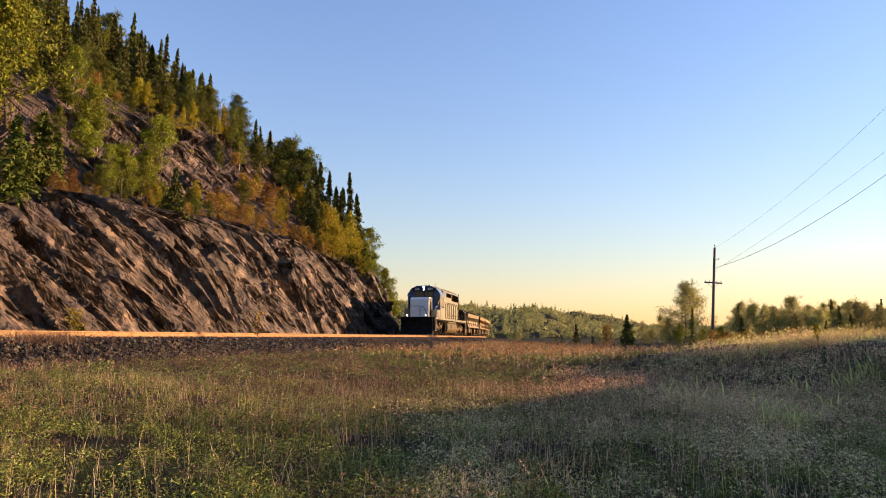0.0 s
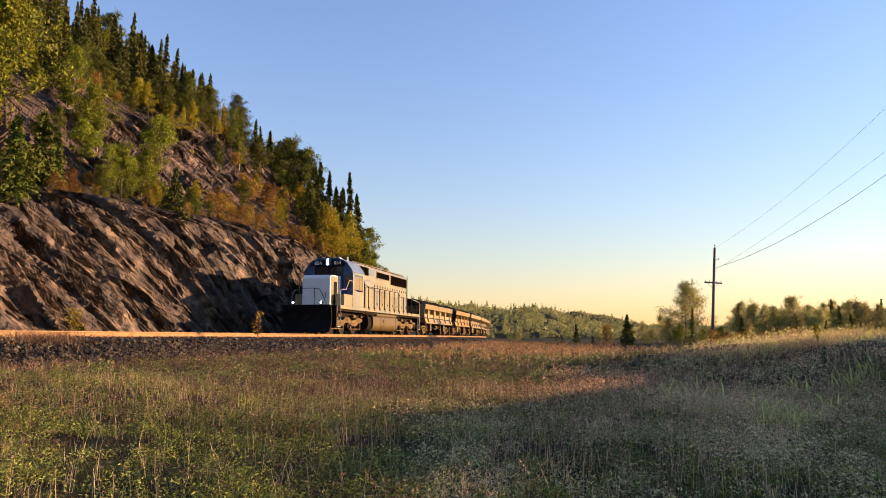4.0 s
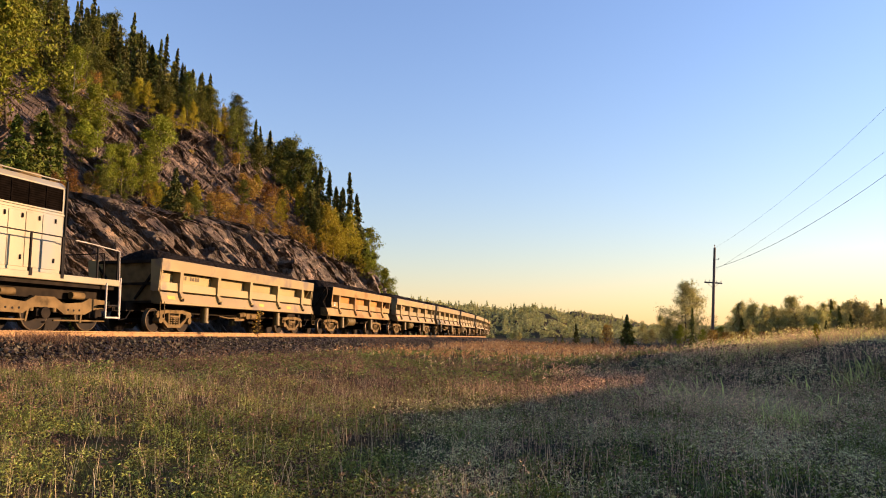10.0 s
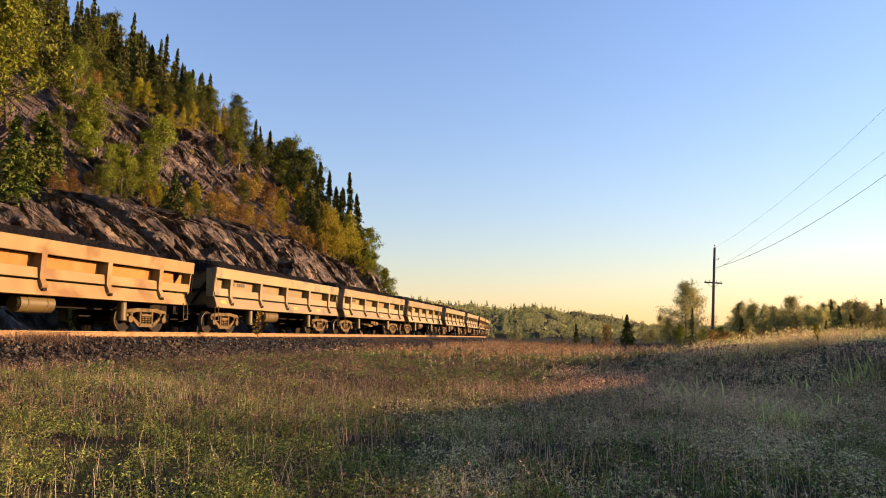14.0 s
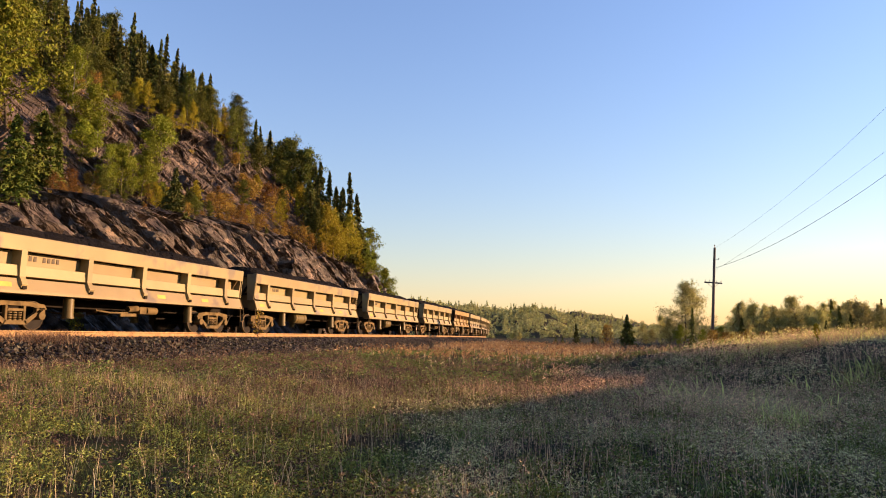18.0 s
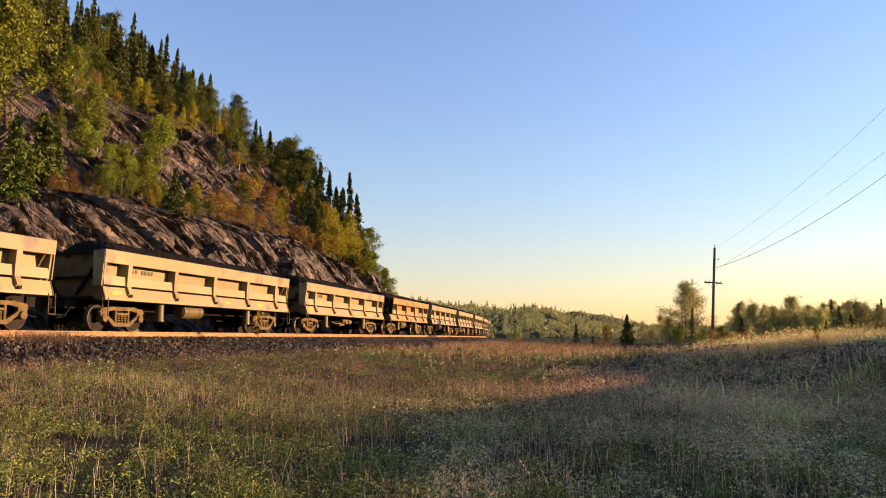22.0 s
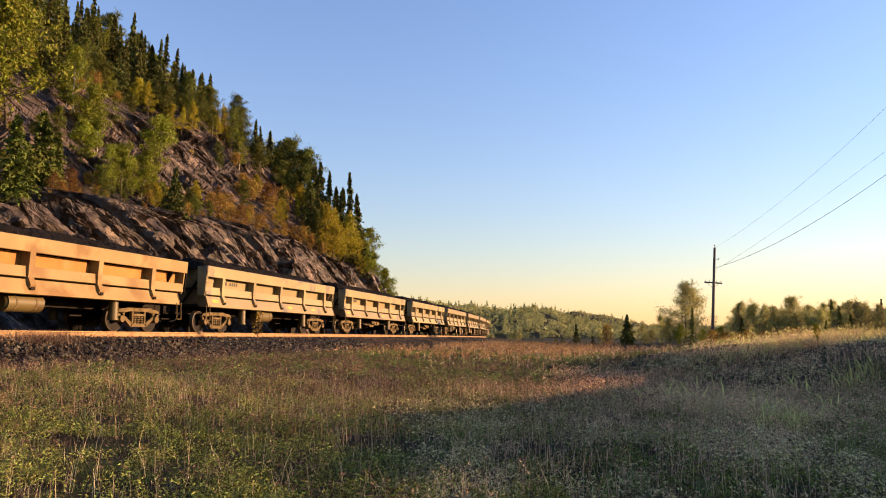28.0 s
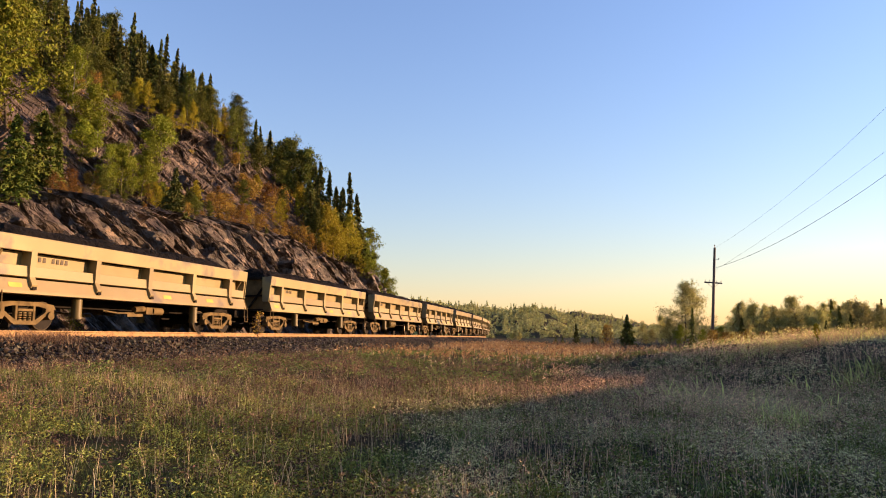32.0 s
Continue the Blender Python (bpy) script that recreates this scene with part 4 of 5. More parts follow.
clumps("meadow_grass", 2600, 3.4, 17, -0.72, 0.72, 26, 0.045, 0.20, 0.005, MAT["grass_green"], "tufts of short green meadow grass", 54, 0.9, -0.2)
clumps("tan_tufts", 420, 4.2, 20, -0.72, 0.60, 14, 0.06, 0.26, 0.0036, MAT["grass_dry"], "tufts of dry tan grass in the meadow", 55, 0.5, 0.0)
clumps("brown_tufts", 1300, 12, 34, -0.72, 0.40, 20, 0.08, 0.34, 0.008, MAT["stalk"], "tufts of reddish dry grass near the track", 56, 0.25, -0.1)
x, y = in_field(gr, 6000, 3.4, 18)
k = patchy(x, y, 43, 0.45, -0.2)
x, y = x[k], y[k]
n = len(x)
blades("dry_grass", x, y, 0.12 + 0.30 * gr.rand(n) ** 1.8, 0.003 + 0.003 * gr.rand(n), 0.1 + 0.5 * gr.rand(n), MAT["grass_dry"], "dry tan grass stems standing in the meadow", gr)
x, y = in_field(gr, 9000, 20, 36, 0.28, 0.78)
n = len(x)
blades("bank_grass", x, y, 0.10 + 0.26 * gr.rand(n), 0.006 + 0.007 * gr.rand(n), 0.3 + 0.7 * gr.rand(n), MAT["reed"], "pale yellow-green grass on the sunlit bank", gr)
# tall golden grass along the crest, and brown seed stalks over it
x, y = in_field(gr, 8000, 20, 28, 0.36, 0.80)
n = len(x)
blades("crest_grass", x, y, 0.16 + 0.34 * gr.rand(n), 0.008 + 0.010 * gr.rand(n), 0.4 + 0.8 * gr.rand(n), MAT["reed"], "tall golden grass on the crest of the bank", gr, 0.9)
weeds("crest_weeds", 2200, 19, 32, 0.30, 0.80, 0.50, 16, 0.012, MAT["reed"], "pale golden seed stalks on the crest of the bank", 53, 0.4, -0.2, 0.008)
# unseen weeds added right of the view to break up the bank's shadow edge
x, y = in_field(gr, 7000, 3.5, 17, 0.62, 1.9)
n = len(x)
blades("bank_thicket", x, y, 0.15 + 0.55 * gr.rand(n) ** 2, 0.010 + 0.014 * gr.rand(n), 0.2 + 0.6 * gr.rand(n), MAT["weed_lifted"], "unseen dry weeds added on the bank to break up its shadow edge", gr)


def reed_tuft(x, y, n, tall, mat, seed):
    """A clump of broad arching reed leaves."""
    r = np.random.RandomState(seed)
    near = y < 11
    n = int(n * (3.5 if near else 1.6))
    xx, yy = x + r.normal(size=n) * 0.13, y + r.normal(size=n) * 0.13
    ob = blades("reed_clump", xx, yy, tall * (0.9 if near else 1.2) * (0.4 + 0.7 * r.rand(n)), (0.009 + 0.008 * r.rand(n)) if near else (0.022 + 0.018 * r.rand(n)), 0.3 + 1.0 * r.rand(n), mat, "clump of pale arching reed leaves on the bank", r, 0.9)
    ob["kind"] = "thing"
    return tagged(ob, category="reed clump", group="reed clumps on the bank")


for i, (b_, d_, n_, h_) in enumerate(((0.225, 12.5, 9, 0.42), (0.245, 13.2, 8, 0.40), (0.262, 12.8, 11, 0.5), (0.30, 13.5, 16, 0.42), (0.315, 13.8, 16, 0.40), (0.335, 13.0, 14, 0.38), (0.34, 16.0, 7, 0.55),
                                      (0.395, 13.5, 10, 0.45), (0.43, 12.0, 9, 0.42), (0.435, 9.8, 22, 0.5), (0.455, 9.5, 24, 0.5), (0.47, 10.0, 14, 0.45), (0.50, 13.0, 9, 0.42), (0.46, 15.5, 9, 0.5), (0.53, 15, 12, 0.5), (0.56, 15.5, 12, 0.5))):
    reed_tuft(b_ * d_, d_, n_, h_, MAT["reed"], 300 + i)

# weeds on the shoulder of the track bed
s = -26 + 80 * gr.rand(9000)
n_ = -2.0 - 3.2 * gr.rand(9000) ** 0.7
k = (wave(s * 0.5, n_ * 0.8, 51) > 0.25) | (n_ < -4.3)
x, y, _ = on_track(s[k], n_[k])
n = len(x)
zz = np.interp(-n_[k], [1.75, 2.7, 4.3, 5.2], [RAIL - 0.22, RAIL - 0.35, 0.40, 0.45])
blades("shoulder_weeds", x, y, 0.10 + 0.22 * gr.rand(n), 0.010 + 0.010 * gr.rand(n), 0.15 + 0.5 * gr.rand(n), MAT["stalk"], "brown dead weeds growing through the ballast", gr, z=zz)

# a bushy patch of dead brush at the edge of the bed
n = 1500
s = -19.2 + 1.0 * gr.normal(size=n)
n_ = -2.45 + 0.22 * gr.normal(size=n)
x, y, _ = on_track(s, n_)
blades("dead_brush", x, y, 0.12 + 0.30 * gr.rand(n), 0.005 + 0.006 * gr.rand(n), 0.4 + 1.0 * gr.rand(n), MAT["stalk"], "patch of dead brown brush at the edge of the ballast", gr, z=np.interp(-n_, [1.75, 2.7, 4.3], [RAIL - 0.22, RAIL - 0.35, 0.40]))

# single plants that stand out
def small_plant(name, s, n, z, height, spread, mat, label, leaves, stems, seed):
    t = make_broadleaf(name, seed, height, spread, mat, label, leaves, 0.035, 0.2, stems)
    x, y, _ = on_track(s, n)
    t.matrix_basis = pose(x, y, z)
    return tagged(t, category="plant")


small_plant("yellow_bush", -9.9, 4.55, 0.72, 1.75, 0.30, MAT["leaf_yellow"], "small bright yellow-green bush at the foot of the cliff", 900, 3, 81)
small_plant("red_sapling", -8.4, -2.75, 1.0, 1.35, 0.26, MAT["leaf_orange"], "thin sapling with reddish leaves beside the rail", 260, 2, 82)
small_plant("low_bush", -14.0, 4.8, 0.72, 0.6, 0.30, MAT["leaf_olive"], "low olive bush at the foot of the cliff", 260, 4, 83)
small_plant("low_bush", 1.5, 4.9, 0.72, 0.7, 0.35, MAT["leaf_olive"], "low olive bush at the foot of the cliff", 300, 4, 84)
goldenrod = make_broadleaf("goldenrod", 85, 0.75, 0.12, MAT["leaf_yellow"], "golden yellow weed standing on the bank crest", 160, 0.03, 0.5, 2)
goldenrod.matrix_basis = pose(0.496 * 19.5, 19.5, float(ground_z(np.array(0.496 * 19.5), np.array(19.5))) - 0.02)
tagged(goldenrod, category="plant")

# ---- train: materials ----
MAT.update(
    cream=material("cream_paint", (0.188, 0.143, 0.058), (0.245, 0.187, 0.078), 0.6, 0.5, bump=0.05, c3=(0.135, 0.105, 0.066), scale3=1.1, cut=0.555, rand=0.12),
    loco_cream=material("locomotive_cream", (0.185, 0.165, 0.102), (0.285, 0.252, 0.150), 0.7, 0.30, bump=0.05, c3=(0.175, 0.188, 0.172), scale3=0.55, cut=0.50, stretch=(1, 1, 0.5)),
    tank=material("tank_tan", (0.0797, 0.0569, 0.0163), (0.1006, 0.0726, 0.0218), 0.7, 0.5, c3=(0.0589, 0.0392, 0.0113), scale3=0.8, cut=0.58),
    blue=material("blue_paint", (0.0221, 0.0552, 0.1449), (0.0359, 0.0800, 0.1932), 1, 0.3, bump=0.03),
    roof=material("blue_grey_roof", (0.0759, 0.1112, 0.1595), (0.1214, 0.1711, 0.2252), 1.5, 0.35, bump=0.05),
    white=material("white_paint", (0.60, 0.60, 0.59), (0.70, 0.70, 0.69), 1, 0.45, c3=(0.50, 0.48, 0.45), scale3=1.2, cut=0.6),
    black=material("black_paint", (0.005, 0.005, 0.005), (0.012, 0.011, 0.011), 2, 0.65, bump=0.1, spec=0.06),
    dark=material("dark_underframe", (0.008, 0.0065, 0.005), (0.022, 0.017, 0.012), 3, 0.85, bump=0.2, spec=0.06),
    grille=material("dark_grille", (0.0030, 0.0024, 0.0020), (0.0060, 0.0046, 0.0038), 6, 0.9, bump=0.3, spec=0.0),
    grime=material("truck_grime", (0.078, 0.052, 0.019), (0.140, 0.094, 0.036), 3, 0.8, bump=0.3, c3=(0.0446, 0.0301, 0.0106), scale3=2.0, cut=0.55, spec=0.15),
    steel=material("wheel_steel", (0.0061, 0.0041, 0.0028), (0.0135, 0.0093, 0.0061), 4, 0.7, 0.1, c3=(0.0027, 0.0020, 0.0015), scale3=2.5, spec=0.15),
    tread=material("wheel_tread", (0.085, 0.062, 0.034), (0.135, 0.102, 0.060), 4, 0.45, 0.5),
    glass=material("window_glass", (0.01, 0.012, 0.015), (0.02, 0.022, 0.025), 1, 0.06),
    blind=material("window_blind", (0.1439, 0.1108, 0.0382), (0.1766, 0.1355, 0.0490), 2, 0.35),
    lamp=material("lit_lamp", (1, 0.95, 0.85), (1, 0.95, 0.85), 1, 0.3, glow=3),
    pale=material("pale_grey_paint", (0.2208, 0.2070, 0.1863), (0.3312, 0.3105, 0.2760), 3, 0.5),
    letters=material("white_letters", (0.72, 0.72, 0.70), (0.78, 0.78, 0.76), 1, 0.5),
    yellow_mark=material("yellow_paint", (0.3967, 0.2277, 0.0290), (0.5078, 0.2898, 0.0386), 2, 0.6),
    marks=material("faded_marking", (0.055, 0.042, 0.028), (0.085, 0.066, 0.045), 6, 0.7),
    ore=material("ore_load", (0.004, 0.0035, 0.003), (0.014, 0.011, 0.009), 9, 0.95, bump=1.0, spec=0.06),
    rust=material("rusty_cream", (0.195, 0.132, 0.048), (0.260, 0.182, 0.068), 0.7, 0.6, bump=0.15, c3=(0.165, 0.092, 0.028), scale3=0.8, cut=0.52, spec=0.15),
    rust_panel=material("rust_orange_panel", (0.2672, 0.1133, 0.0239), (0.3398, 0.1626, 0.0367), 1.2, 0.75, bump=0.2, c3=(0.2571, 0.1675, 0.0587), scale3=1.0, cut=0.56, spec=0.15),
)
SPEED, ACC = 6.1229, -0.002664


def moved(t):
    return SPEED * (t - 6) + 0.5 * ACC * (t - 6) ** 2


def lettering(text, size, mat, parent, at, name="number"):
    cu = bpy.data.curves.new(name, "FONT")
    cu.body, cu.size, cu.extrude, cu.align_x, cu.align_y = text, size, 0.004, "CENTER", "CENTER"
    tmp = new("lettering", cu)
    bpy.context.view_layer.update()
    me = bpy.data.meshes.new_from_object(tmp.evaluated_get(bpy.context.evaluated_depsgraph_get()))
    bpy.data.objects.remove(tmp)
    me.materials.clear()
    me.materials.append(mat)
    return part(name, me, mat, parent, at=at)


FACE_SIDE = Matrix.Rotation(radians(180), 4, "Z") @ Matrix.Rotation(radians(90), 4, "X")      # reads from the field side
FACE_FRONT = Matrix.Rotation(radians(90), 4, "Z") @ Matrix.Rotation(radians(90), 4, "X")      # reads from ahead
WHEELS = []                                                                                  # wheelsets that turn: object, place, radius


def wheel_mesh(r):
    sh = Shape()
    for a in (-1, 1):
        sh.rod((0, a * 0.69, 0), (0, a * 0.80, 0), r, 28).rod((0, a * 0.80, 0), (0, a * 0.815, 0), r, 28, r * 0.94)
        sh.rod((0, a * 0.66, 0), (0, a * 0.69, 0), r + 0.026, 28)
        sh.rod((0, a * 0.80, 0), (0, a * 0.805, 0), r * 0.80, 24)
        sh.rod((0, a * 0.80, 0), (0, a * 0.87, 0), r * 0.30, 14)
        for k in range(6):
            t = k * math.pi / 3
            sh.rod((r * 0.55 * math.cos(t), a * 0.80, r * 0.55 * math.sin(t)), (r * 0.55 * math.cos(t), a * 0.812, r * 0.55 * math.sin(t)), 0.035, 6)
    sh.rod((0, -0.87, 0), (0, 0.87, 0), 0.085, 10)
    me = sh.mesh("wheelset", MAT["steel"])
    me.materials.append(MAT["tread"])
    for f in me.polygons:                       # bright running rim
        far_out = math.hypot(f.center.x, f.center.z)
        if f.area < 0.05 and (abs(f.normal.y) < 0.3 and far_out > r * 0.95 or abs(f.center.y) > 0.801 and far_out > r * 0.88):
            f.material_index = 1
    return me


CAR_WHEEL, LOCO_WHEEL = wheel_mesh(0.42), wheel_mesh(0.508)


def wheelset(parent, mesh, x, r):
    ob = part("wheelset", mesh, None, parent, "steel wheelset with worn bright treads", at=Matrix.Translation((x, 0, r)))
    WHEELS.append((ob.name, x, r))
    return ob


# ---- locomotive ----
def build_locomotive():
    C, D, B = MAT["loco_cream"], MAT["dark"], MAT["black"]
    loco = tagged(new("locomotive"), "cream and blue diesel locomotive with white nose, lamps lit", "locomotive")
    part("frame", Shape().box(-9.2, 9.2, -0.9, 0.9, 0.95, 1.42).box(-9.25, 9.25, -1.35, 1.35, 1.30, 1.42), D, loco)
    part("walkway", Shape().box(-9.3, 8.75, -1.5, 1.5, 1.42, 1.62), C, loco, "cream painted side sill and walkway", 0.015)
    # long hood
    hood = part("hood", Shape().prism([(-0.93, 1.62), (-0.93, 4.26), (-0.74, 4.46), (0.74, 4.46), (0.93, 4.26), (0.93, 1.62)], -7.45, 4.72, "x"), C, loco, bevel=0.03)
    for y in (-1, 1):
        for i in range(15):
            x = -7.15 + i * 0.605
            d = part("hood_door", Shape().box(x, x + 0.55, y * 0.93, y * 0.948, 1.78, 3.36), C, hood, bevel=0.008)
        for i in range(15):
            x = -7.15 + i * 0.605
            for z in ((3.16,) if i % 2 else (1.98, 3.16)):
                part("door_latch", Shape().box(x + 0.07, x + 0.11, y * 0.948, y * 0.985, z, z + 0.13), B, hood, "black door latch")
        # radiator, brake and intake openings
        for nm, x0, x1, z0, z1, n in (("radiator_grille", -7.28, -2.95, 3.55, 4.22, 10), ("brake_grille", -2.60, 0.34, 3.80, 4.20, 6), ("intake_grille", 2.15, 4.55, 3.78, 4.30, 9)):
            g = Shape().box(x0, x1, y * 0.90, y * 0.940, z0, z1)
            for k in range(n + 1):
                z = z0 + (z1 - z0) * k / n
                g.add([(x0, y * 0.94, z - 0.012), (x1, y * 0.94, z - 0.012), (x1, y * 0.965, z + 0.02), (x0, y * 0.965, z + 0.02)], [(0, 1, 2, 3)])
            for k in range(int((x1 - x0) / 0.55) + 1):
                x = x0 + k * (x1 - x0) / int((x1 - x0) / 0.55)
                g.box(x - 0.012, x + 0.012, y * 0.94, y * 0.968, z0, z1)
            part(nm, g, MAT["grille"], hood, "dark slatted air grille")
            part("grille_frame", Shape().box(x0 - 0.06, x1 + 0.06, y * 0.93, y * 0.972, z1, z1 + 0.05).box(x0 - 0.06, x1 + 0.06, y * 0.93, y * 0.972, z0 - 0.05, z0)
                 .box(x0 - 0.06, x0, y * 0.93, y * 0.972, z0, z1).box(x1, x1 + 0.06, y * 0.93, y * 0.972, z0, z1), C, hood, bevel=0.006)
        part("hatch_panel", Shape().box(0.90, 2.0, y * 0.93, y * 0.955, 3.86, 4.24), MAT["roof"], hood, "grey-blue roof hatch", 0.01)
        part("seam_strip", Shape().box(-7.45, 2.0, y * 0.93, y * 0.955, 3.42, 3.46), C, hood)
        # rounded filter housing behind the cab
        pr = [(0.90, 1.62), (1.28, 1.62), (1.28, 3.10)] + [(0.93 + 0.35 * math.cos(a), 3.10 + 0.42 * math.sin(a)) for a in [radians(k) for k in (10, 20, 30, 40, 50, 60, 70, 80, 90)]]
        part("filter_housing", Shape().prism([(y * a, b) for a, b in pr], 1.95, 3.75, "x"), C, loco, "rounded cream housing beside the hood", 0.015)
        part("housing_mouth", Shape().prism([(y * (0.93 + (a - 0.93) * 0.9), 1.70 + (b - 1.62) * 0.94) for a, b in pr], 3.752, 3.765, "x"), B, loco, "black open front of the housing")
    part("rear_post", Shape().bar((-7.44, 0.96, 1.62), (-7.44, 0.96, 4.5), 0.05).bar((-7.44, -0.96, 1.62), (-7.44, -0.96, 4.5), 0.05), B, loco)
    for x in (-6.55, -5.15, -3.75, -1.85, -0.45):
        fan = part("roof_fan", Shape().rod((x, 0, 4.44), (x, 0, 4.58), 0.60, 24).rod((x, 0, 4.58), (x, 0, 4.61), 0.63, 24), MAT["grime"], hood, "round roof fan housing")
    part("lifting_lug", Shape().box(-7.2, -7.0, 0.55, 0.7, 4.46, 4.56).box(-2.85, -2.6, 0.55, 0.75, 4.46, 4.6).box(0.4, 0.75, 0.5, 0.75, 4.46, 4.55).box(-4.5, -4.3, 0.6, 0.72, 4.46, 4.55), MAT["grime"], hood)
    part("exhaust_stack", Shape().box(0.9, 1.7, -0.25, 0.25, 4.44, 4.72), B, hood, bevel=0.02)
    part("roof_pipe", Shape().path([(4.7, 0.72, 4.50), (2.4, 0.74, 4.50), (0.3, 0.76, 4.52), (-7.3, 0.78, 4.52)], 0.022, 6), C, hood)
    # cab
    arch = [(-1.5, 3.62), (-1.42, 3.80), (-1.12, 4.22), (-0.62, 4.46), (0.62, 4.46), (1.12, 4.22), (1.42, 3.80), (1.5, 3.62)]
    cab = part("cab", Shape().prism([(-1.5, 1.62)] + arch + [(1.5, 1.62)], 4.75, 6.70, "x"), MAT["blue"], loco, "dark blue cab front and back", 0.01)
    for y in (-1, 1):
        part("cab_side", Shape().box(4.72, 6.72, y * 1.5, y * 1.515, 1.62, 2.62).box(4.72, 4.98, y * 1.5, y * 1.515, 2.62, 3.66).box(6.42, 6.72, y * 1.5, y * 1.515, 2.62, 3.66)
             .box(4.98, 6.42, y * 1.5, y * 1.515, 3.52, 3.66), C, loco, "cream cab side wall")
        w = part("cab_window", Shape().box(4.98, 6.42, y * 1.490, y * 1.498, 2.62, 3.52), MAT["glass"], cab, "dark sliding side window")
        part("window_blind", Shape().box(5.02, 6.36, y * 1.501, y * 1.507, 2.64, 3.42), MAT["blind"], cab, "pale blind behind the window")
        part("window_frame", Shape().box(4.99, 5.02, y * 1.501, y * 1.52, 2.62, 3.50).box(5.50, 5.515, y * 1.507, y * 1.512, 2.64, 3.40).box(4.98, 6.42, y * 1.501, y * 1.55, 2.58, 2.62), B, cab)
        part("armrest", Shape().box(5.2, 6.0, y * 1.51, y * 1.60, 2.54, 2.58), B, cab)
    rr = [(y * 1.02, z + 0.03) for y, z in arch]
    part("cab_roof", Shape().prism(rr + [(y * 0.99, z - 0.02) for y, z in reversed(arch)], 4.60, 6.85, "x"), MAT["roof"], loco, "blue-grey curved cab roof with an overhang")
    part("roof_lip", Shape().prism([(y * 1.025, z + 0.035) for y, z in arch] + [(y * 1.0, z - 0.05) for y, z in reversed(arch)], 6.85, 6.90, "x"), MAT["blue"], cab)
    for y0, y1 in ((-0.84, -0.05), (0.05, 0.84)):
        part("windshield", Shape().box(6.702, 6.712, y0, y1, 3.42, 3.98), MAT["glass"], cab, "dark windshield pane")
        part("windshield_frame", Shape().box(6.70, 6.73, y0 - 0.04, y1 + 0.04, 3.98, 4.02).box(6.70, 6.73, y0 - 0.04, y0, 3.38, 3.98).box(6.70, 6.73, y1, y1 + 0.04, 3.38, 3.98), B, cab)
    for y in (-1, 1):
        part("front_door", Shape().box(6.70, 6.725, *sorted((y * 0.97, y * 1.44)), 1.65, 3.62), MAT["blue"], cab, "blue cab door", 0.008)
        part("door_window", Shape().box(6.726, 6.734, *sorted((y * 1.03, y * 1.38)), 2.72, 3.50), MAT["glass"], cab)
        nb = part("number_board", Shape().box(6.72, 6.93, *sorted((y * 0.24, y * 0.98)), 4.05, 4.33), B, loco, "black lit number board", 0.015)
        lettering("654", 0.30, MAT["letters"], nb, Matrix.Translation((6.934, y * 0.61, 4.19)) @ FACE_FRONT)
    part("headlight_box", Shape().box(6.70, 6.96, -0.17, 0.17, 4.02, 4.50), MAT["blue"], loco, bevel=0.03)
    for z in (4.15, 4.37):
        part("headlight", Shape().rod((6.955, 0, z), (6.985, 0, z), 0.068, 16), MAT["lamp"], loco, "lit round headlight")
    part("horn", Shape().rod((5.2, 0.25, 4.6), (5.75, 0.25, 4.6), 0.03, 8, 0.09).rod((5.2, -0.05, 4.58), (5.7, -0.05, 4.58), 0.03, 8, 0.08).box(5.1, 5.3, -0.1, 0.3, 4.48, 4.56), MAT["white"], cab)
    part("antenna", Shape().rod((5.6, 0.75, 4.4), (5.6, 0.75, 4.66), 0.06, 10, 0.05), MAT["white"], cab, "white radio antenna dome")
    part("whip_antenna", Shape().rod((4.85, 0.7, 4.42), (4.85, 0.7, 4.85), 0.012, 5).rod((6.4, 0.45, 4.45), (6.4, 0.45, 4.62), 0.02, 6).rod((6.2, -0.4, 4.45), (6.2, -0.4, 4.6), 0.02, 6), B, cab)
    part("wiper", Shape().bar((6.74, 0.45, 3.98), (6.74, 0.25, 3.5), 0.02).bar((6.74, -0.45, 3.98), (6.74, -0.25, 3.5), 0.02), B, cab)
    # short nose
    nose = part("nose", Shape().prism([(6.70, 1.62), (6.70, 3.38), (8.36, 3.36), (8.60, 3.20), (8.60, 1.62)], -0.86, 0.80), MAT["white"], loco, "white painted short nose", 0.05)
    part("nose_side_panel", Shape().box(7.36, 8.48, 0.802, 0.812, 1.70, 3.30), C, nose)
    part("nose_rear_panel", Shape().box(6.73, 7.35, 0.802, 0.83, 1.70, 3.37), MAT["blue"], nose, "dark blue rear side of the nose")
    part("nose_door", Shape().box(7.55, 8.05, 0.813, 0.825, 1.7, 3.0), B, nose, "dark recessed nose side door")
    part("nose_grab", Shape().path([(8.62, 0.55, 2.05), (8.66, 0.55, 2.05), (8.66, 0.55, 2.35), (8.62, 0.55, 2.35)], 0.014, 5), B, nose)
    for y in (-1, 1):
        part("battery_box", Shape().box(6.72, 8.15, *sorted((y * 0.96, y * 1.5)), 1.62, 2.28), C, loco, "cream battery box beside the nose", 0.015)
    # front end
    part("front_platform", Shape().box(8.6, 9.35, -1.45, 1.45, 1.42, 1.60).box(9.25, 9.36, -1.5, 1.5, 0.45, 1.60).box(9.36, 9.92, -0.7, 0.7, 0.6, 1.45), B, loco, bevel=0.01)
    plow = Shape()
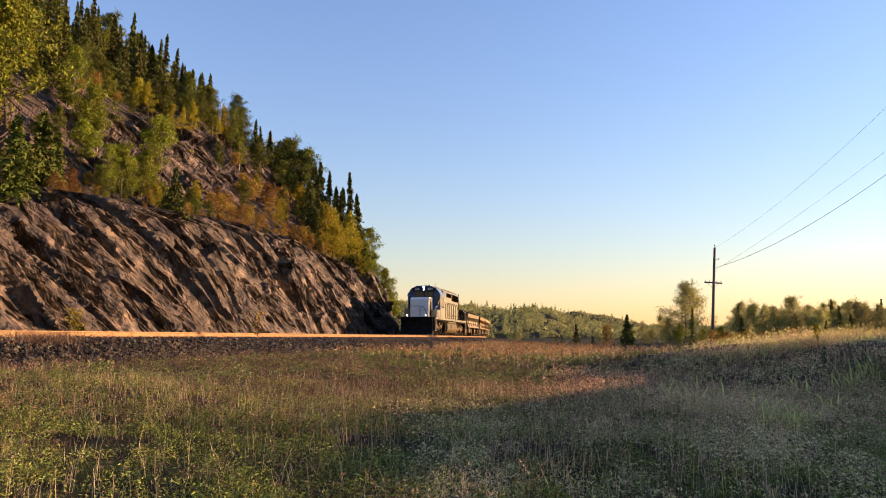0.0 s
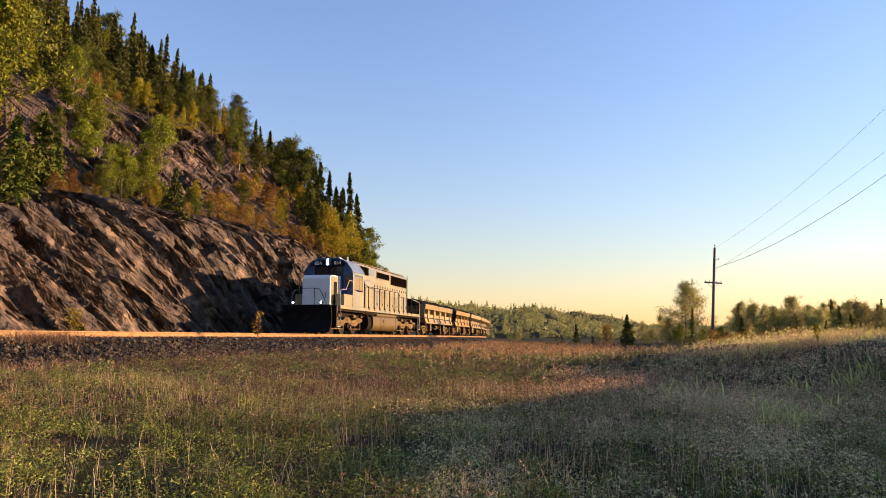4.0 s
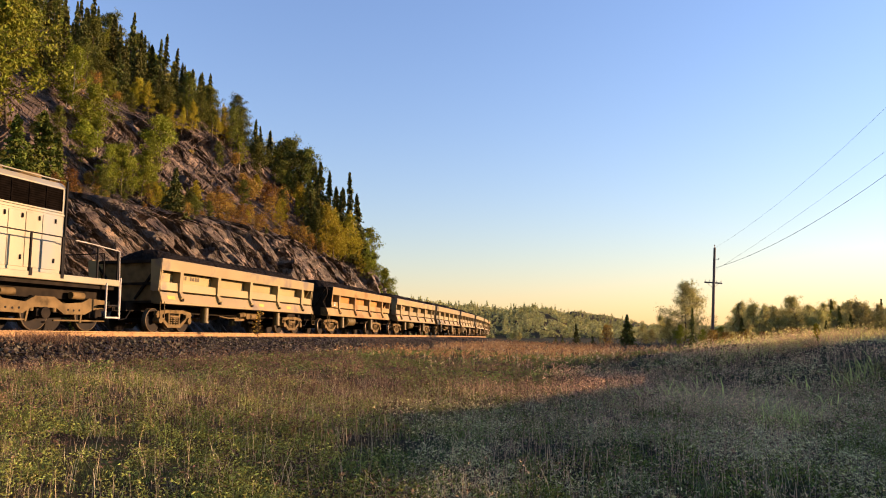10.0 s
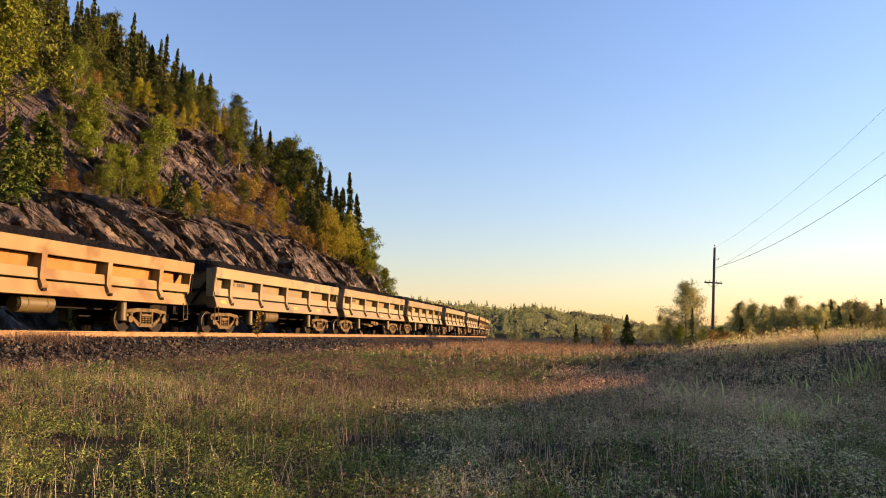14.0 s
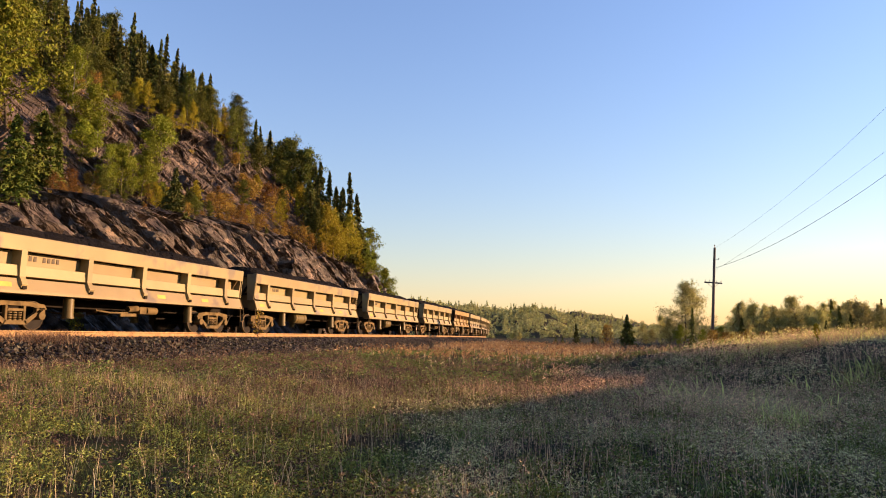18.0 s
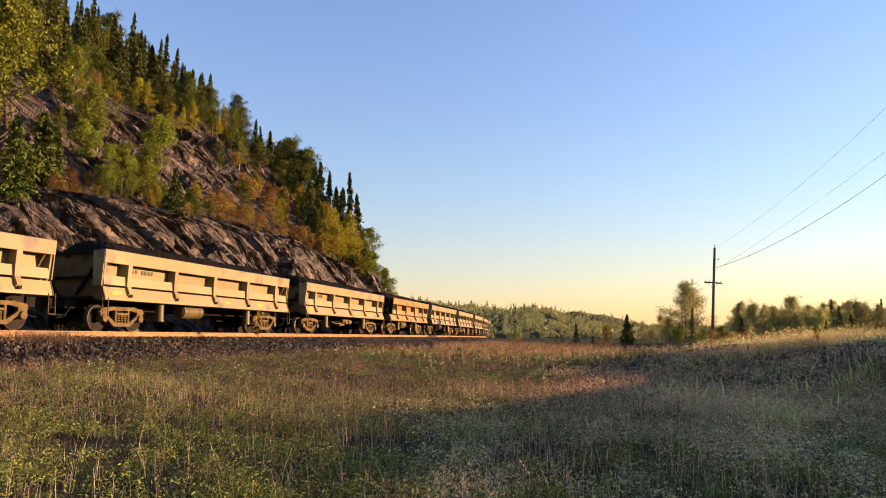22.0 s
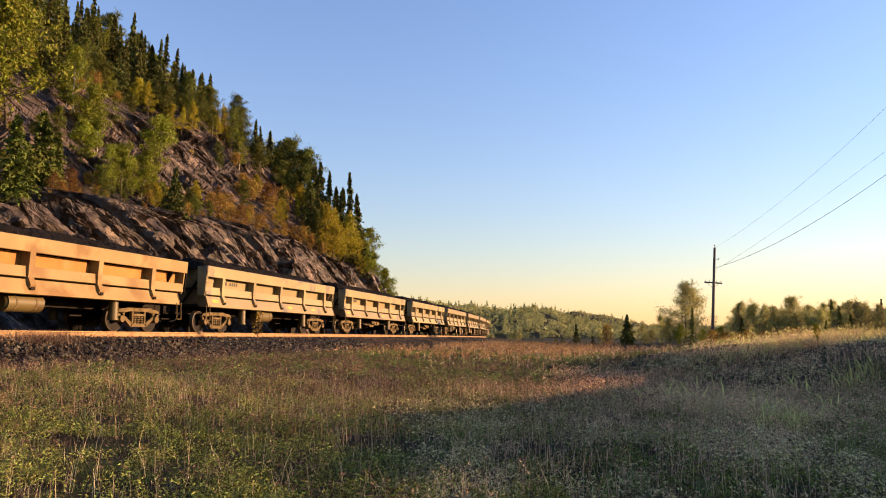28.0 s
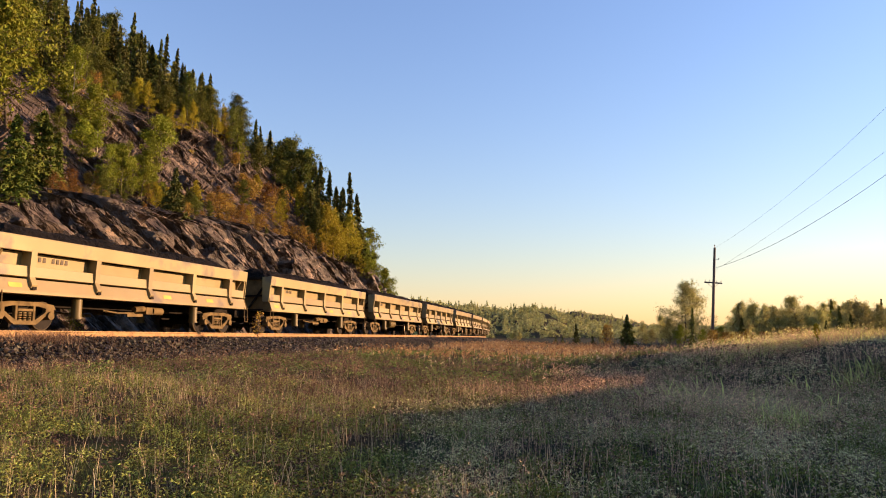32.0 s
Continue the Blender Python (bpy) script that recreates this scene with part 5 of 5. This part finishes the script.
    pp = [(9.98, 1.60), (10.10, 1.58), (9.93, 1.15), (9.90, 0.75), (10.04, 0.38), (10.30, 0.10), (10.16, 0.09), (9.92, 0.34), (9.80, 0.75), (9.82, 1.18)]
    for y0, y1, a, b in ((-1.42, 0, 0, 0.22), (0, 1.42, 0.22, 0)):
        n = len(pp)
        plow.add([(x + a * (1.6 - z) * 0.6, y0, z) for x, z in pp] + [(x + b * (1.6 - z) * 0.6, y1, z) for x, z in pp],
                 [(i, (i + 1) % n, n + (i + 1) % n, n + i) for i in range(n)] + [tuple(range(n)), tuple(range(2 * n - 1, n - 1, -1))])
    part("plow", plow, B, loco, "black steel snow plow", 0.01)
    for y in (-0.82, 0.82):
        d = part("ditch_light", Shape().rod((9.84, y, 1.72), (9.98, y, 1.72), 0.10, 14).box(9.88, 9.96, y - 0.03, y + 0.03, 1.5, 1.66), B, loco)
        part("lens", Shape().rod((9.982, y, 1.72), (10.0, y, 1.72), 0.062, 14), MAT["lamp"], d, "lit lamp lens")
    W = MAT["pale"]
    part("front_handrail", Shape().path([(9.3, -0.75, 1.6), (9.3, -0.75, 2.55), (9.3, 0.15, 2.55)], 0.02, 6).path([(9.3, 0.15, 2.55), (9.3, 0.15, 1.6)], 0.02, 6)
         .path([(9.3, 0.15, 2.55), (9.3, 0.45, 2.5), (9.3, 0.85, 1.75), (9.3, 0.85, 1.2)], 0.02, 6), B, loco)
    for y in (-1, 1):
        st = part("front_steps", Shape().box(8.72, 9.30, *sorted((y * 1.0, y * 1.5)), 0.40, 0.44).box(8.74, 9.30, *sorted((y * 1.05, y * 1.5)), 0.78, 0.82)
                  .box(8.76, 9.30, *sorted((y * 1.1, y * 1.5)), 1.14, 1.18).box(8.72, 9.30, *sorted((y * 1.0, y * 1.03)), 0.40, 1.5), B, loco)
        part("step_edge", Shape().box(8.70, 9.32, *sorted((y * 1.5, y * 1.515)), 0.40, 0.45).bar((8.70, y * 1.5, 0.4), (8.70, y * 1.5, 1.5), 0.035).bar((9.32, y * 1.5, 0.4), (9.32, y * 1.5, 1.7), 0.03), W, loco, "pale step edging")
        part("step_handrail", Shape().path([(8.70, y * 1.5, 1.5), (8.70, y * 1.45, 2.1), (8.55, y * 1.4, 2.45), (8.1, y * 1.42, 2.55)], 0.02, 6)
             .path([(8.1, y * 1.42, 2.55), (7.75, y * 1.45, 2.55), (7.3, y * 1.5, 3.12), (6.75, y * 1.52, 3.08)], 0.02, 6), W, loco, "pale bent handrail")
        part("rear_steps", Shape().box(-9.30, -8.72, *sorted((y * 1.0, y * 1.5)), 0.40, 0.44).box(-9.30, -8.74, *sorted((y * 1.05, y * 1.5)), 0.78, 0.82), B, loco)
        part("step_edge", Shape().box(-9.32, -8.70, *sorted((y * 1.5, y * 1.515)), 0.40, 0.45).bar((-8.70, y * 1.5, 0.4), (-8.70, y * 1.5, 1.5), 0.045).bar((-9.32, y * 1.5, 0.4), (-9.32, y * 1.5, 1.7), 0.045), W, loco, "pale step edging")
        part("rear_handrail", Shape().path([(-7.35, y * 1.45, 2.68), (-8.1, y * 1.46, 2.64), (-9.25, y * 1.47, 2.55)], 0.02, 6).path([(-9.25, y * 1.47, 2.55), (-9.28, y * 1.48, 1.8), (-9.3, y * 1.5, 0.5)], 0.022, 6), W, loco, "pale rear handrail")
        for x in (-9.2, -8.3):
            part("stanchion", Shape().bar((x, y * 1.46, 1.62), (x, y * 1.46, 2.58), 0.045), B, loco)
        posts = [3.6, 2.45, 1.3, 0.15, -1.0, -2.15, -3.35, -4.55, -5.7, -6.85]
        for x in posts:
            part("stanchion", Shape().bar((x, y * 1.46, 1.55), (x, y * 1.46, 2.98 if x > -3.5 else 2.72), 0.05, 0.05).box(x - 0.05, x + 0.05, *sorted((y * 1.44, y * 1.52)), 1.5, 1.72), B, loco)
        part("walkway_handrail", Shape().path([(4.65, y * 1.47, 3.08), (4.2, y * 1.47, 3.05), (3.95, y * 1.47, 2.98), (-3.3, y * 1.46, 2.98), (-3.7, y * 1.46, 2.72), (-7.4, y * 1.46, 2.70)], 0.02, 6), B, loco, "thin dark walkway handrail")
    part("rear_railing", Shape().path([(-9.25, -0.9, 2.5), (-9.25, 0.9, 2.5)], 0.02, 6).path([(-9.25, -0.9, 1.6), (-9.25, -0.9, 2.5)], 0.02, 6).path([(-9.25, 0.9, 1.6), (-9.25, 0.9, 2.5)], 0.02, 6), B, loco)
    part("rear_sheet", Shape().box(-9.4, -9.3, -1.45, 1.45, 0.85, 1.55), B, loco)
    for x, d in ((9.4, 0.75), (-9.4, -0.85)):
        part("coupler", Shape().bar((x, 0, 0.85), (x + d * 0.7, 0, 0.85), 0.16).box(*sorted((x + d * 0.7, x + d)), -0.16, 0.16, 0.68, 1.0), D, loco)
    # tank and pipes
    tk = [(-1.40, 1.16), (-1.45, 1.0)] + [(-1.45 + 0.42 * (1 - math.cos(a)), 0.66 - 0.42 * math.sin(a)) for a in [radians(k) for k in (0, 10, 20, 30, 40, 50, 60, 70, 80, 90)]]
    tk = tk + [(-y, z) for y, z in reversed(tk)]
    tank = part("fuel_tank", Shape().prism(tk, -3.15, 2.55, "x"), MAT["tank"], loco, "tan curved fuel tank", 0.05)
    part("tank_end", Shape().prism([(y * 0.92, 0.3 + (z - 0.3) * 0.93) for y, z in tk], 2.55, 3.25, "x"), D, loco)
    part("filler_cap", Shape().rod((0.35, 1.44, 0.88), (0.35, 1.49, 0.88), 0.09, 12), MAT["grime"], tank)
    part("tank_strap", Shape().box(0.9, 0.96, 1.455, 1.465, 0.45, 1.12).box(-2.6, -2.55, 1.455, 1.465, 0.55, 1.12), MAT["tank"], tank)
    part("air_reservoir", Shape().rod((-3.1, 1.24, 1.28), (1.55, 1.24, 1.28), 0.135, 16), MAT["tank"], loco, "long tan air reservoir")
    part("pipe", Shape().path([(4.4, 1.3, 1.30), (3.2, 1.32, 1.22), (1.7, 1.3, 1.30)], 0.03, 6), D, loco)
    part("pipe", Shape().path([(-3.2, 1.3, 1.28), (-4.4, 1.3, 1.2), (-4.6, 1.25, 0.95)], 0.025, 6), D, loco)
    part("air_filter", Shape().rod((2.0, 1.2, 1.24), (2.5, 1.2, 1.24), 0.12, 12), D, loco)
    part("air_filter", Shape().rod((2.9, 1.15, 1.2), (3.2, 1.15, 1.2), 0.1, 10), D, loco)
    part("bell", Shape().rod((4.2, 1.15, 1.0), (4.2, 1.15, 1.22), 0.14, 14, 0.05), MAT["grime"], loco)
    # three-axle trucks
    for cx in (6.63, -6.63):
        truck = part("truck", Shape().box(-2.3, 2.3, -0.55, 0.55, 0.62, 0.95).box(-0.3, 0.3, -1.0, 1.0, 0.7, 1.0), D, loco, at=Matrix.Translation((cx, 0, 0)))
        for y in (-1, 1):
            sf = [(-2.75, 0.78), (-2.70, 0.95), (-1.75, 1.0), (-1.45, 0.86), (-0.7, 0.80), (-0.35, 0.98), (0.35, 0.98), (0.7, 0.80), (1.45, 0.86), (1.75, 1.0), (2.70, 0.95), (2.75, 0.78),
                  (2.30, 0.70), (1.9, 0.64), (1.6, 0.50), (0.75, 0.48), (0.45, 0.66), (-0.45, 0.66), (-0.75, 0.48), (-1.6, 0.50), (-1.9, 0.64), (-2.30, 0.70)]
            part("side_frame", Shape().prism(sf, *sorted((y * 1.02, y * 1.16))), MAT["grime"], truck, "cast truck side frame, dusty tan", 0.012)
            part("frame_holes", Shape().rod((1.35, y * 1.155, 0.62), (1.35, y * 1.165, 0.62), 0.035, 8).rod((1.12, y * 1.155, 0.61), (1.12, y * 1.165, 0.61), 0.035, 8).rod((0.9, y * 1.155, 0.62), (0.9, y * 1.165, 0.62), 0.035, 8)
                 .rod((-1.35, y * 1.155, 0.62), (-1.35, y * 1.165, 0.62), 0.035, 8).rod((-1.12, y * 1.155, 0.61), (-1.12, y * 1.165, 0.61), 0.035, 8).rod((-0.9, y * 1.155, 0.62), (-0.9, y * 1.165, 0.62), 0.035, 8), B, truck)
            for x in (-2.07, 0, 2.07):
                part("journal_box", Shape().rod((x, y * 0.88, 0.508), (x, y * 1.22, 0.508), 0.17, 14).box(x - 0.24, x + 0.24, *sorted((y * 0.95, y * 1.12)), 0.40, 0.62), D, truck, bevel=0.012)
            for x in (-1.62, -0.42, 0.42, 1.62):
                part("spring", Shape().rod((x, y * 1.08, 0.55), (x, y * 1.08, 0.84), 0.075, 10), MAT["grime"], truck)
            for x in (1.3, -1.3):
                part("brake_cylinder", Shape().rod((x - 0.25, y * 1.08, 1.06), (x + 0.25, y * 1.08, 1.06), 0.11, 12), MAT["grime"], truck)
            part("brake_rigging", Shape().bar((2.45, y * 1.1, 0.85), (2.62, y * 1.1, 0.30), 0.06).bar((0.55, y * 1.1, 0.6), (0.62, y * 1.1, 0.25), 0.06).bar((-1.5, y * 1.1, 0.6), (-1.45, y * 1.1, 0.25), 0.06)
                 .bar((2.6, y * 1.1, 0.32), (0.6, y * 1.1, 0.30), 0.045).bar((-0.4, y * 1.1, 0.30), (-2.5, y * 1.1, 0.32), 0.045), MAT["grime"], truck)
            part("sand_pipe", Shape().path([(2.62, y * 1.0, 1.2), (2.66, y * 0.95, 0.6), (2.6, y * 0.8, 0.15)], 0.02, 5), MAT["grime"], truck)
        for x in (-2.07, 0, 2.07):
            wheelset(truck, LOCO_WHEEL, x, 0.508)
    return loco


# ---- side-dump cars ----
def ore_heap(half, seed):
    r = np.random.RandomState(seed)
    xs, ys = np.linspace(-half + 0.12, half - 0.12, 120), np.linspace(-1.38, 1.38, 26)
    X, Y = np.meshgrid(xs, ys, indexing="ij")
    Z = 2.40 + 0.60 * (1 - np.abs(Y / 1.38) ** 2.6) * smooth(0, 1.1, half - 0.12 - np.abs(X)) + 0.05 * wave(X * 1.7, Y * 2.0, seed) + 0.014 * r.normal(size=X.shape)
    return sheet("ore_load", np.stack([X, Y, Z], -1).reshape(-1, 3), grid_quads(*X.shape), MAT["ore"])


def freight_truck(car, cx):
    truck = part("truck", Shape().box(-0.22, 0.22, -0.95, 0.95, 0.50, 0.72), MAT["dark"], car, at=Matrix.Translation((cx, 0, 0)))
    for y in (-1, 1):
        sf = Shape()
        y0, y1 = sorted((y * 0.96, y * 1.08))
        sf.prism([(-1.12, 0.60), (-1.02, 0.74), (-0.5, 0.80), (0.5, 0.80), (1.02, 0.74), (1.12, 0.60), (0.9, 0.60), (0.45, 0.68), (-0.45, 0.68), (-0.9, 0.60)], y0, y1)
        sf.prism([(-1.05, 0.64), (-0.92, 0.64), (-0.30, 0.26), (-0.38, 0.16), (-0.46, 0.20)], y0, y1).prism([(1.05, 0.64), (0.46, 0.20), (0.38, 0.16), (0.30, 0.26), (0.92, 0.64)], y0, y1)
        sf.prism([(-0.42, 0.16), (-0.36, 0.27), (0.36, 0.27), (0.42, 0.16)], y0, y1)
        sf.box(-0.36, -0.27, y0, y1, 0.26, 0.70).box(0.27, 0.36, y0, y1, 0.26, 0.70)
        part("side_frame", sf, MAT["grime"], truck, "cast side frame, dusty tan", 0.012)
        spr = Shape()
        for x in (-0.17, 0, 0.17):
            for k in range(4):
                spr.rod((x, y * 1.02, 0.27 + k * 0.065), (x, y * 1.02, 0.31 + k * 0.065), 0.07, 8)
        part("spring_set", spr.box(-0.26, 0.26, y0, y1, 0.53, 0.60), MAT["grime"], truck)
        for x in (-0.89, 0.89):
            part("axle_cap", Shape().rod((x, y * 0.86, 0.42), (x, y * 1.14, 0.42), 0.12, 12).box(x - 0.16, x + 0.16, y0, y1, 0.50, 0.64), MAT["grime"], truck)
    for x in (-0.89, 0.89):
        wheelset(truck, CAR_WHEEL, x, 0.42)


def build_car(kind, half, posts, bogie, label, seed, reservoir):
    P = MAT["cream"] if kind == "a" else MAT["rust"]
    IN = MAT["cream"] if kind == "a" else MAT["rust_panel"]
    D = MAT["dark"]
    car = tagged(new("dump_car"), label, "rail car", "side-dump ore cars in the train")
    part("center_sill", Shape().box(-half - 0.2, half + 0.2, -0.28, 0.28, 0.72, 1.06).box(-half + 0.2, half - 0.2, -1.2, 1.2, 1.02, 1.10), D, car)
    fx, bx = (half, -half) if kind == "a" else (half - 0.75, -half - 0.40)          # the upper works of the rusty cars sit back on the frame
    for y in (-1, 1):
        o = lambda *p: [(y * a, b) for a, b in p]
        part("top_rim", Shape().prism(o((1.36, 2.15), (1.36, 2.57), (1.51, 2.57), (1.53, 2.54), (1.50, 2.15)), bx, fx, "x"), P, car, "wide cream rim plate" if kind == "a" else "", 0.008)
        part("side_panel", Shape().prism(o((1.10, 1.70), (1.14, 2.15), (1.18, 2.15), (1.14, 1.70)), bx + 0.12, fx - 0.12, "x"), IN, car, "" if kind == "a" else "rust-orange recessed side panel")
        part("side_ledge", Shape().prism(o((1.12, 1.46), (1.12, 1.77), (1.40, 1.76), (1.42, 1.46)), bx + 0.10, fx - 0.10, "x"), P, car, bevel=0.008)
        part("skirt", Shape().prism(o((1.14, 1.02), (1.10, 1.40), (1.41, 1.40), (1.53, 1.06), (1.53, 0.98), (1.2, 0.98)), -half + 0.05, half - 0.05, "x"), P, car, "flared lower side plate", 0.008)
        for x in posts:
            part("post", Shape().prism(o((1.15, 2.2), (1.508, 2.2), (1.48, 1.75), (1.475, 1.45), (1.58, 1.24), (1.54, 1.14), (1.30, 1.36), (1.12, 1.42)), x - 0.10, x + 0.10, "x"), P, car, bevel=0.008)
            part("post_foot", Shape().box(x - 0.07, x + 0.07, *sorted((y * 1.42, y * 1.575)), 1.10, 1.19), D, car)
        for x in (-1, 1):
            part("corner_post", Shape().prism(o((1.10, 1.40), (1.16, 2.2), (1.47, 2.2), (1.38, 1.46), (1.34, 1.40)), (fx - 0.10 if x > 0 else bx + 0.10) - 0.03, (fx - 0.10 if x > 0 else bx + 0.10) + 0.03, "x"), P, car)
            ex = fx if x > 0 else bx
            # near black on the rusty cars: the plate's shade is put into its colour
            part("end_plate", Shape().prism(o((1.10, 1.44), (1.08, 2.54), (1.505, 2.545), (1.475, 2.15), (1.415, 1.44)), ex - (0.012 if x > 0 else 0.018), ex + (0.018 if x > 0 else 0.012), "x"), P if kind == "a" else D, car, "flat plate closing the end of the side", 0.004)
            part("skirt_end", Shape().prism(o((1.12, 1.00), (1.10, 1.42), (1.425, 1.41), (1.545, 1.06), (1.545, 0.97)), *sorted((x * (half - 0.06), x * (half - 0.03))), "x"), MAT["grime"], car, "scuffed steel end of the skirt", 0.004)
            part("grab_iron", Shape().path([(x * (half - 0.2), y * 1.53, 1.05), (x * (half - 0.2), y * 1.55, 0.46), (x * (half + 0.05), y * 1.55, 0.46), (x * (half + 0.05), y * 1.53, 1.05)], 0.018, 5), MAT["grime"], car, "bent steel step iron")
        for x in (-3.05, 3.05):
            xx = x if kind == "a" else x * 0.85
            part("dump_cylinder", Shape().rod((xx, y * 1.16, 0.40), (xx, y * 1.16, 1.02), 0.155, 16).rod((xx, y * 1.16, 0.36), (xx, y * 1.16, 0.42), 0.175, 16), MAT["tank"], car, "upright tan dump cylinder")
        if reservoir:
            part("air_tank", Shape().rod((0.35, y * 0.98, 0.76), (1.6, y * 0.98, 0.76), 0.26, 18).rod((0.30, y * 0.98, 0.76), (0.35, y * 0.98, 0.76), 0.18, 14, 0.25).rod((1.6, y * 0.98, 0.76), (1.65, y * 0.98, 0.76), 0.25, 14, 0.18), MAT["tank"], car, "tan horizontal air tank")
            [part("tank_band", Shape().rod((q, y * 0.98, 0.76), (q + 0.05, y * 0.98, 0.76), 0.268, 18), MAT["grime"], car) for q in (0.6, 1.3)]
        else:
            part("brake_valve", Shape().rod((-1.3, y * 1.0, 0.72), (-0.75, y * 1.0, 0.72), 0.13, 12).box(-0.7, -0.35, *sorted((y * 0.9, y * 1.1)), 0.60, 0.84).rod((-0.3, y * 1.02, 0.78), (0.2, y * 1.02, 0.74), 0.10, 12)
                 .path([(0.2, y * 1.02, 0.62), (1.1, y * 1.05, 0.60), (1.7, y * 1.0, 0.66)], 0.03, 6).bar((-0.2, y * 1.05, 0.56), (0.6, y * 1.05, 0.54), 0.05, 0.10), MAT["grime"], car, "brake valve and pipes")
        part("pipe_run", Shape().path([(-half + 0.8, y * 1.15, 0.96), (half - 0.8, y * 1.15, 0.96)], 0.022, 5), D, car)
        # faded stencil marks, and yellow reflectors on the skirt
        if kind == "a":
            mk = Shape()
            for k in (0, 1, 2, 4, 5, 6, 7):
                mk.box(max(posts) - 0.42 - k * 0.17, max(posts) - 0.32 - k * 0.17, *sorted((y * 1.176, y * 1.182)), 1.93, 2.07)
            part("stencil_marks", mk, MAT["marks"], car, "faded unreadable stencil")
            for x in (half - 0.9, -1.2, -3.9):
                part("reflector", Shape().add([(x, y * 1.505, 1.15), (x + 0.46, y * 1.505, 1.15), (x + 0.46, y * 1.458, 1.28), (x, y * 1.458, 1.28)], [(0, 1, 2, 3)])
                     .add([(x, y * 1.495, 1.15), (x + 0.46, y * 1.495, 1.15), (x + 0.46, y * 1.448, 1.28), (x, y * 1.448, 1.28)], [(0, 3, 2, 1)]), MAT["yellow_mark"], car, "worn yellow patch")
    for x in (-1, 1):
        hexa = [(-1.36, 2.52), (-1.40, 2.15), (-1.15, 1.75), (-1.30, 1.45), (-1.45, 1.02), (1.45, 1.02), (1.30, 1.45), (1.15, 1.75), (1.40, 2.15), (1.36, 2.52)]
        # ends face away from the sun; walls, braces and ribs carry shade as colour
        part("end_wall", Shape().prism(hexa, *sorted((x * (half - 0.30), x * (half - 0.24))), "x"), MAT["grime"] if kind == "a" else D, car, "end wall coloured dark brown for its shade" if kind == "a" else "end wall coloured near black for its shade")
        for y in (-1, 1):
            part("end_brace", Shape().bar((x * (half - 0.20), y * 1.25, 2.40), (x * (half - 0.16), y * 0.35, 1.15), 0.10, 0.06), D, car)
            if kind == "a":
                part("end_flare", Shape().add([(x * half, y * 1.50, 2.54), (x * half, y * 1.44, 2.15), (x * (half - 0.24), y * 1.10, 2.15), (x * (half - 0.24), y * 1.10, 2.54),
                                               (x * (half + 0.02), y * 1.50, 2.54), (x * (half + 0.02), y * 1.44, 2.15), (x * (half - 0.22), y * 1.10, 2.13), (x * (half - 0.22), y * 1.10, 2.54)],
                                              [(0, 1, 2, 3), (7, 6, 5, 4), (0, 4, 5, 1), (2, 6, 7, 3), (0, 3, 7, 4), (1, 5, 6, 2)]), P, car)
        part("end_rib", Shape().box(*sorted((x * (half - 0.24), x * (half - 0.14))), -1.36, 1.36, 2.44, 2.54).box(*sorted((x * (half - 0.24), x * (half - 0.14))), -1.2, 1.2, 1.66, 1.74), D, car)
        part("coupler", Shape().bar((x * (half - 0.1), 0, 0.85), (x * (half + 0.6), 0, 0.85), 0.15).box(*sorted((x * (half + 0.42), x * (half + 0.75))), -0.15, 0.15, 0.70, 1.0), D, car)
        part("brake_hose", Shape().path([(x * half, 0.35, 0.8), (x * (half + 0.3), 0.35, 0.45), (x * (half + 0.62), 0.3, 0.4)], 0.025, 6), MAT["black"], car)
    part("ore_load", ore_heap(half - 0.1, seed), MAT["ore"], car, "heaped dark crushed ore")
    for cx in (bogie, -bogie):
        freight_truck(car, cx)
    return car


loco = build_locomotive()
LOCO_AXLES = [(o, x, r) for o, x, r in WHEELS]
WHEELS.clear()
A_POSTS, B_POSTS = (5.15, 2.58, 0.0, -2.58, -5.15), (3.75, 1.15, -1.55, -4.15)
car_a = build_car("a", 6.4, A_POSTS, 4.9, "cream side-dump ore car with brake gear, heaped with ore", 3, False)
car_t = build_car("a", 6.4, A_POSTS, 4.9, "cream side-dump ore car with air tank, heaped with ore", 4, True)
car_b = build_car("b", 5.65, B_POSTS, 4.0, "rusty tan side-dump ore car with its end's shade coloured in", 5, True)
lettering("21", 0.27, MAT["letters"], car_b, Matrix.Translation((4.35, 1.425, 1.62)) @ FACE_SIDE)
# middle of each car behind the locomotive's middle, in metres
ORDER = [(17.8, car_a), (31.75, car_b), (45.7, car_t), (59.4, car_a), (73.3, car_t), (88.1, car_t), (102.9, car_a), (116.5, car_b), (130.25, car_t), (144.75, car_a), (159.7, car_a),
         (174.3, car_t), (188.9, car_a), (203.5, car_t), (218.1, car_a), (232.7, car_a), (247.3, car_t), (261.9, car_a), (276.5, car_t)]
cars, started = [], set()
for mid_s, kind_car in ORDER:
    if kind_car.name in started:
        cars.append((copy_thing(kind_car, Matrix()), mid_s))
    else:
        started.add(kind_car.name)
        cars.append((kind_car, mid_s))


def motions():
    times = [0.5 * i for i in range(65)]
    fine = [0.1 * i for i in range(321)]
    walk(loco, [(t, track_pose(-moved(t), 6.6)) for t in times])
    for ob, s in cars:
        walk(ob, [(t, track_pose(s - moved(t), 4.9)) for t in times])
    for ob, s in [(loco, 0)] + cars:
        for w in ob.children_recursive:
            if w.name.startswith("wheelset"):
                place = w.matrix_basis.translation.copy()
                walk(w, [(t, Matrix.Translation(place) @ Matrix.Rotation(moved(t) / place.z, 4, "Y")) for t in fine])


motions()
